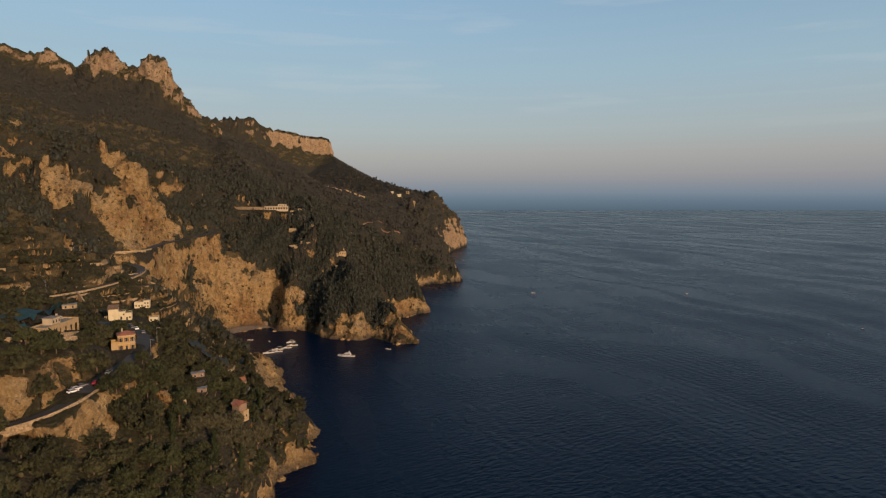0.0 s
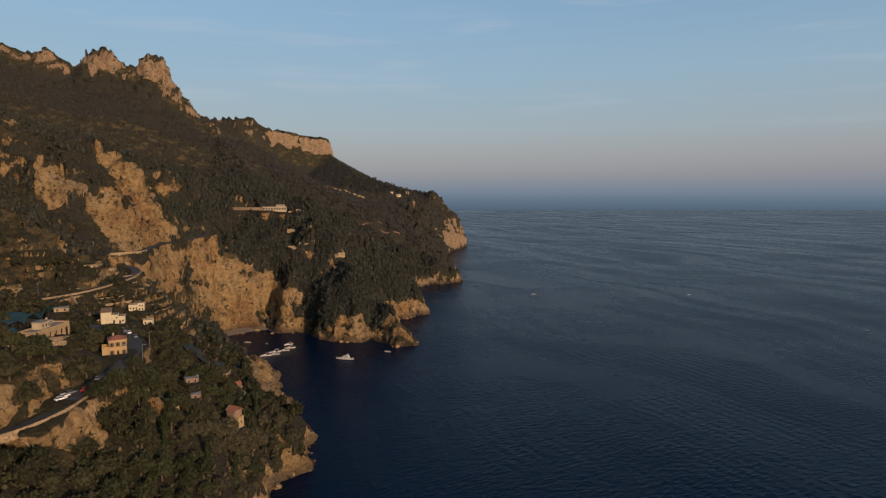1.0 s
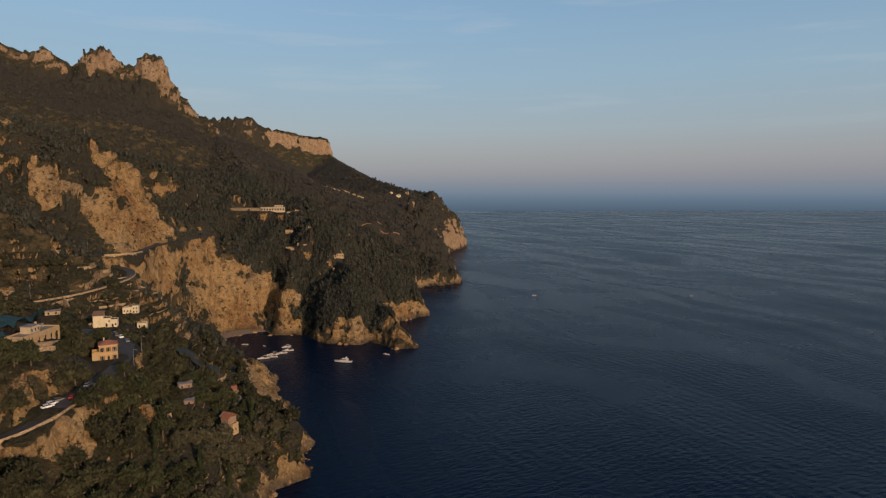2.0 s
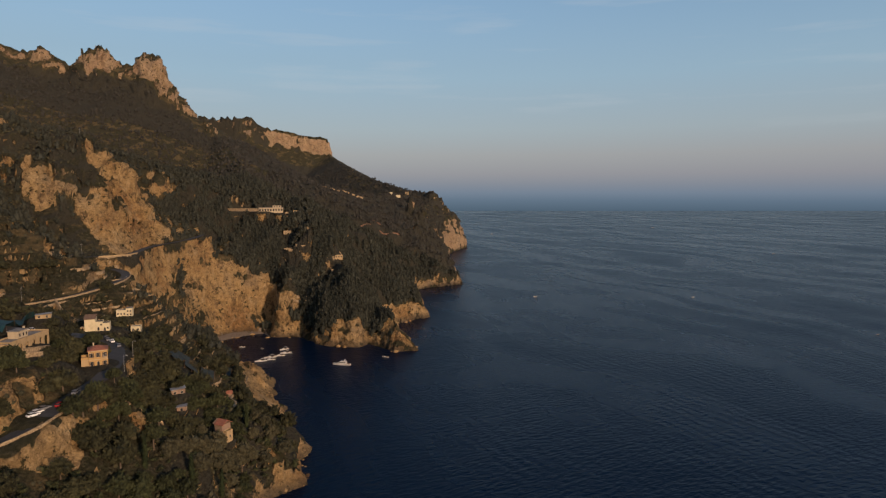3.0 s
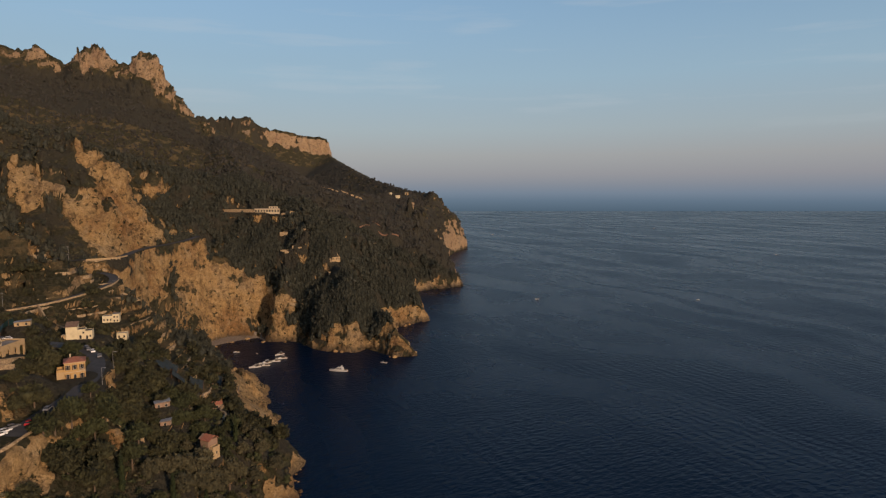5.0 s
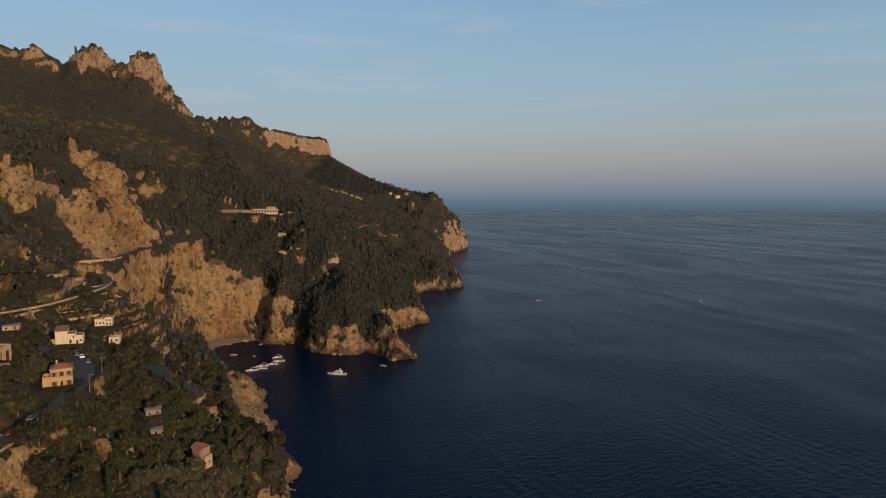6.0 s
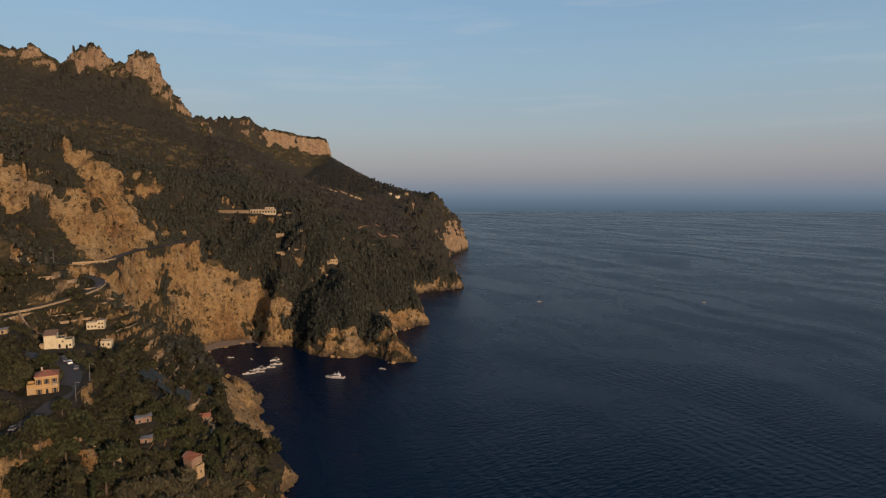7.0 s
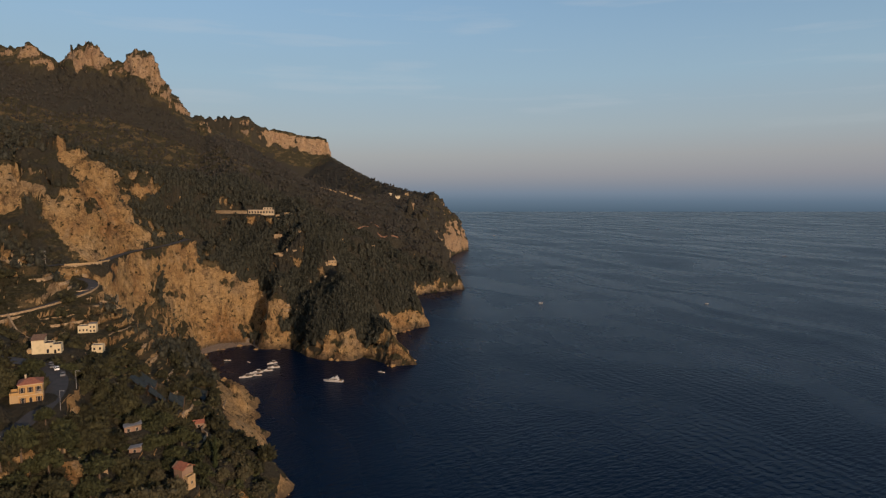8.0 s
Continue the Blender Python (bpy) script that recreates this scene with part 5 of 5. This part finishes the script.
def net(name, x0, y0, x1, y1, width, label, mat, up=3.4):
    """A shade net slung over poles above a lemon terrace."""
    t = tagged(new(name), label, "shade net", "nets over the terraces")
    along, across = 14, 6
    d = Vector((x1 - x0, y1 - y0, 0))
    s = Vector((-d.y, d.x, 0)).normalized() * width
    v, f = [], []
    spots = [Vector((x0, y0, 0)) + d * (i / along) + s * (j / across) for i in range(along + 1) for j in range(across + 1)]
    under = land(np.array([p.x for p in spots]), np.array([p.y for p in spots]))
    for i in range(along + 1):
        for j in range(across + 1):
            p = spots[i * (across + 1) + j]
            sag = 0.25 * (abs(math.sin(math.pi * i / 2)) + abs(math.sin(math.pi * j / 2)))
            v.append((p.x, p.y, float(under[i * (across + 1) + j]) + up - sag + rng.uniform(-0.1, 0.1)))
    for i in range(along):
        for j in range(across):
            a = i * (across + 1) + j
            f.append((a, a + across + 1, a + across + 2, a + 1))
    me = bpy.data.meshes.new("netting")
    me.from_pydata(v, [], f)
    me.materials.append(mat)
    o = new("netting", me)
    o.parent = t
    for i in range(0, along + 1, 2):
        for j in range(0, across + 1, 3):
            p = v[i * (across + 1) + j]
            part("post", box(p[0] - 0.05, p[0] + 0.05, p[1] - 0.05, p[1] + 0.05, p[2] - 4.4, p[2] + 0.05), SHUTTER, t)


net("shade_net", -209, 292, -222, 352, 16, "teal shade net slung over a terraced lemon grove", NET)
net("shade_net", -200, 274, -197, 294, 9, "teal shade net over a small grove", NET)
for nx, ny, ln in ((-143, 349, 13), (-135, 352, 9), (-132, 366, 9), (-135, 400, 13), (-146, 366, 9)):
    net("shade_net", nx, ny, nx - 3, ny + ln, 7, "dark blue-green shade net over a lemon terrace above the sea", DARK_NET, 2.2)


def shelter():
    t = tagged(new("shelter"), "ruined concrete shelter with a flat slab roof", "shelter")
    t.matrix_world = pose(-146, 204, 49.8, 0, 0, 25)
    part("slab", box(-5, 5, -2, 2, 2.6, 2.9, 0.05), SLAB, t)
    for x in (-4.6, 0, 4.6):
        for y in (-1.7, 1.7):
            part("post", box(x - 0.18, x + 0.18, y - 0.18, y + 0.18, -1.5, 2.6), OCHRE, t)
    part("back_wall", box(-4.4, 4.4, 1.5, 1.68, -1.5, 2.6), OCHRE, t)


shelter()


def lamp_post(x, y, z, tall, name="street_lamp", label="slim grey street lamp beside the road"):
    t = tagged(new(name), label, "lamp post" if name == "street_lamp" else "pole")
    t.matrix_world = pose(x, y, z)
    bm = bmesh.new()
    bmesh.ops.create_cone(bm, segments=8, radius1=0.09, radius2=0.05, depth=tall)
    bmesh.ops.translate(bm, verts=bm.verts, vec=(0, 0, tall / 2 - 0.5))
    part("post", bm, STEEL, t)
    if name == "street_lamp":
        part("arm", box(0, 1.4, -0.05, 0.05, tall - 0.6, tall - 0.5), STEEL, t)
        part("lantern", box(1.0, 1.7, -0.15, 0.15, tall - 0.72, tall - 0.58, 0.03), STEEL, t)
    else:
        part("crossbar", box(-0.9, 0.9, -0.06, 0.06, tall - 1.3, tall - 1.15), STEEL, t)


lamp_post(-131, 268, 73, 7), lamp_post(-137.5, 288, 74, 7), lamp_post(-226, 452, 80, 7)
for x, y in ((-331, 586), (-303, 628), (-266, 470), (-258, 392)):
    lamp_post(x, y, float(land(np.array([x * 1.0]), np.array([y * 1.0]))[0]), 11, "utility_pole", "tall utility pole standing on the rocky spur")


# ---- cars ----
def car(paint, x, y, z, turn):
    t = tagged(new("car"), {"white": "white hatchback parked on the road", "red": "red hatchback on the road", "grey": "grey car parked beside the road"}[paint], "car", "cars on the road")
    lower = [(-2.05, 0.3), (2.0, 0.3), (2.08, 0.6), (1.95, 0.82), (1.0, 0.95), (-1.95, 0.98), (-2.1, 0.7)]
    body = prism(lower, -0.85, 0.85)
    bmesh.ops.bevel(body, geom=body.edges[:], offset=0.06, segments=2, affect="EDGES")
    part("body", body, PAINTS[paint], t)
    part("cabin", prism([(-1.85, 0.96), (1.05, 0.94), (0.35, 1.44), (-1.45, 1.46)], -0.74, 0.74), GLASS, t, "dark glass cabin")
    part("roof", prism([(-1.5, 1.44), (0.38, 1.42), (0.3, 1.5), (-1.4, 1.52)], -0.72, 0.72), PAINTS[paint], t)
    for wx in (-1.25, 1.3):
        for wy in (-0.8, 0.8):
            bm = bmesh.new()
            bmesh.ops.create_cone(bm, cap_ends=True, segments=14, radius1=0.31, radius2=0.31, depth=0.2)
            part("wheel", bm, RUBBER, t, "", pose(wx, wy, 0.31, 90, 0, 0))
    for s in (-0.6, 0.6):
        part("headlight", box(2.0, 2.09, s - 0.16, s + 0.16, 0.62, 0.74, 0.02), FRAME, t)
    t.matrix_world = pose(x, y, z + 0.02, 0, 0, turn)


for paint, x, y, z, turn in (("white", -143, 229.5, 68.0, 60), ("white", -143.5, 232.5, 68.0, 62), ("grey", -142.8, 235.4, 68.4, 60), ("red", -138.2, 237, 69.1, 95), ("grey", -138.5, 247, 70.4, 98), ("white", -157, 307, 75.2, 130), ("grey", -160.5, 309.5, 75.4, 130), ("grey", -150, 300, 74.9, 120), ("grey", -163, 312.5, 75.5, 135), ("white", -205, 321, 77.5, 170), ("grey", -235, 425, 79.7, 80)):
    car(paint, x, y, z, turn)


# ---- boats ----
def hull(length, beam, deep, free, flare=0.2):
    """A boat's shell: bow at +x, open edge at the deck, which closes it."""
    bm = bmesh.new()
    rings = []
    for i in range(13):
        u = i / 12
        x = -length / 2 + length * u
        w = beam / 2 * (1 - max(0, (u - 0.45) / 0.55) ** 2.2) * (0.86 + 0.14 * min(1, u * 4))
        up = free * (1 + 0.45 * max(0, u - 0.4) ** 1.5)
        k = -deep * (1 - max(0, (u - 0.7) / 0.3) ** 2)
        rings.append([bm.verts.new(p) for p in ((x, -w, up), (x, -w * (1 - flare), up * 0.3), (x, -w * 0.5, k * 0.7), (x, 0, k), (x, w * 0.5, k * 0.7), (x, w * (1 - flare), up * 0.3), (x, w, up))])
    for a, b in zip(rings, rings[1:]):
        for j in range(6):
            bm.faces.new((a[j], a[j + 1], b[j + 1], b[j]))
        bm.faces.new((a[6], a[0], b[0], b[6]))
    bm.faces.new(rings[0])
    bmesh.ops.remove_doubles(bm, verts=bm.verts, dist=0.002)
    bmesh.ops.recalc_face_normals(bm, faces=bm.faces[:])
    return bm


def motor_boat(length, x, y, turn, label, name="motor_boat", paint=None):
    b = tagged(new(name), label, "boat", "boats in the cove")
    beam, free = length * 0.31, length * 0.1
    part("hull", hull(length, beam, 0.35, free), paint or HULL, b, "white hull" if not paint else "blue hull")
    part("deck", box(-length * 0.44, length * 0.12, -beam * 0.36, beam * 0.36, free * 1.0, free * 1.0 + 0.06), TEAK, b, "teak cockpit sole")
    z = free + 0.04
    part("cabin", prism([(-length * 0.02, z), (length * 0.3, z + 0.05), (length * 0.2, z + length * 0.055), (length * 0.02, z + length * 0.08)], -beam * 0.3, beam * 0.3), HULL, b)
    part("windscreen", prism([(-length * 0.01, z + length * 0.08), (length * 0.07, z + length * 0.07), (length * 0.0, z + length * 0.13), (-length * 0.015, z + length * 0.13)], -beam * 0.3, beam * 0.3), GLASS, b, "dark windscreen")
    part("seat", box(-length * 0.4, -length * 0.3, -beam * 0.32, beam * 0.32, z, z + length * 0.05, 0.03), FRAME, b)
    part("sun_pad", box(length * 0.22, length * 0.38, -beam * 0.18, beam * 0.18, z + 0.06, z + 0.2, 0.03), FRAME, b)
    part("engine", box(-length * 0.54, -length * 0.48, -0.25, 0.25, 0.1, free + 0.45, 0.06), RUBBER, b, "black outboard engine")
    if length > 8:
        part("awning", box(-length * 0.3, 0, -beam * 0.33, beam * 0.33, z + length * 0.17, z + length * 0.18), HULL, b)
        for px in (-length * 0.29, -length * 0.02):
            for s in (-1, 1):
                part("awning_post", box(px - 0.03, px + 0.03, s * beam * 0.31 - 0.03, s * beam * 0.31 + 0.03, z, z + length * 0.17), STEEL, b)
    b.matrix_world = pose(x, y, 0, 0, 0, turn)
    return b


def motor_yacht(length, x, y, turn, label):
    b = tagged(new("motor_yacht"), label, "boat", "boats in the cove")
    beam, free = length * 0.27, length * 0.095
    part("hull", hull(length, beam, 0.6, free), HULL, b)
    part("boot_stripe", hull(length * 1.003, beam * 1.01, 0.6, free * 0.16), BLUE, b, "dark blue waterline stripe")
    L = length
    part("deckhouse", prism([(-L * 0.3, free), (L * 0.22, free + 0.1), (L * 0.1, free + L * 0.105), (-L * 0.27, free + L * 0.11)], -beam * 0.36, beam * 0.36), HULL, b)
    part("side_windows", prism([(-L * 0.24, free + L * 0.045), (L * 0.145, free + L * 0.05), (L * 0.105, free + L * 0.088), (-L * 0.22, free + L * 0.092)], -beam * 0.365, beam * 0.365), GLASS, b, "dark window band")
    part("flybridge", prism([(-L * 0.27, free + L * 0.11), (L * 0.04, free + L * 0.108), (L * 0.015, free + L * 0.155), (-L * 0.02, free + L * 0.135), (-L * 0.26, free + L * 0.135)], -beam * 0.33, beam * 0.33), HULL, b)
    part("radar_arch", prism([(-L * 0.2, free + L * 0.13), (-L * 0.13, free + L * 0.13), (-L * 0.17, free + L * 0.225), (-L * 0.21, free + L * 0.225)], -beam * 0.3, beam * 0.3), HULL, b)
    part("mast", box(-L * 0.192, -L * 0.186, -0.05, 0.05, free + L * 0.22, free + L * 0.3), STEEL, b)
    part("aft_deck", box(-L * 0.48, -L * 0.3, -beam * 0.4, beam * 0.4, free, free + 0.06), TEAK, b, "teak aft deck")
    part("swim_platform", box(-L * 0.55, -L * 0.49, -beam * 0.38, beam * 0.38, 0.25, 0.4, 0.03), TEAK, b)
    rail = box(L * 0.1, L * 0.4, -0.02, 0.02, free + L * 0.07, free + L * 0.073)
    for s in (-1, 1):
        for i in range(6):
            px = L * (0.08 + 0.055 * i)
            w = beam / 2 * (1 - max(0, (px / L + 0.05) / 0.55) ** 2.2) * 0.94
            add(rail, box(px - 0.02, px + 0.02, s * w - 0.02, s * w + 0.02, free, free + L * 0.07))
    part("bow_rail", rail, STEEL, b)
    b.matrix_world = pose(x, y, 0, 0, 0, turn)


motor_yacht(15.5, -86, 530, 172, "white motor yacht with flybridge anchored in the cove")
for i, (length, x, y, turn) in enumerate(((10, -158, 541, 204), (8.5, -151, 546, 190), (10.5, -153, 553, 210), (9, -146, 559, 196), (10, -143, 568, 200), (9, -148, 581, 222))):
    motor_boat(length, x, y, turn, "white motor boat moored in a row in the cove")
motor_boat(6.5, -51, 555, 160, "small white motor boat at anchor near the rocks")
motor_boat(6.0, -190, 590, 185, "small white boat anchored off the beach")
motor_boat(4.2, -170, 585, 140, "small dinghy anchored off the beach")
for length, x, y, turn, paint in ((6.5, 130, 872, 190, None), (5, 351, 868, 10, None), (14, 875, 2560, 180, BLUE), (10, 790, 1475, 185, BLUE), (5, 448, 640, 200, BLUE), (8, 175, 2190, 170, None)):
    motor_boat(length, x, y, turn, "small motor boat under way on the open sea" if not paint else "dark blue boat under way on the open sea", paint=paint)


# ---- beach and shore boulders ----
def beach():
    xs, ys = np.meshgrid(np.linspace(-240, -176, 65), np.linspace(596, 660, 65), indexing="ij")
    h = land(xs, ys)
    z = np.where(h < 5, np.maximum(h, -0.6) + 0.12, h - 0.8)
    v = np.stack([xs, ys, z], -1).reshape(-1, 3)
    a = (np.arange(64)[:, None] * 65 + np.arange(64)[None]).ravel()
    f = np.stack([a, a + 65, a + 66, a + 1], 1)
    ok = (h.reshape(-1)[f].max(1) < 6) & (h.reshape(-1)[f].min(1) > -1.5)
    tagged(mesh_object("beach", v, f[ok], SAND, True), "small grey-brown pebble beach at the head of the cove", "beach", kind="structure")


beach()


def boulders():
    vs, fs, base = [], [], 0
    r = np.random.RandomState(21)
    line = np.array(COAST[4:34], float)
    for a, b in zip(line, line[1:]):
        n = int(np.linalg.norm(b - a) / 5.5 * r.uniform(0.2, 1.8))
        for _ in range(n):
            p = a + (b - a) * r.uniform() + r.normal(size=2) * 1.6
            s = 0.5 + 2.4 * r.uniform() ** 2.2
            v, f = clump(np.zeros(3), np.array((s, s * r.uniform(0.7, 1.2), s * r.uniform(0.5, 0.9))), 1, r.uniform(0, 90))
            vs.append(v + (p[0], p[1], r.uniform(-0.5, 0.5)))
            fs.append(f + base)
            base += len(v)
    tagged(mesh_object("shore_boulders", np.concatenate(vs), np.concatenate(fs), ROCK), "broken limestone boulders along the waterline", "rocks", kind="stuff")


boulders()
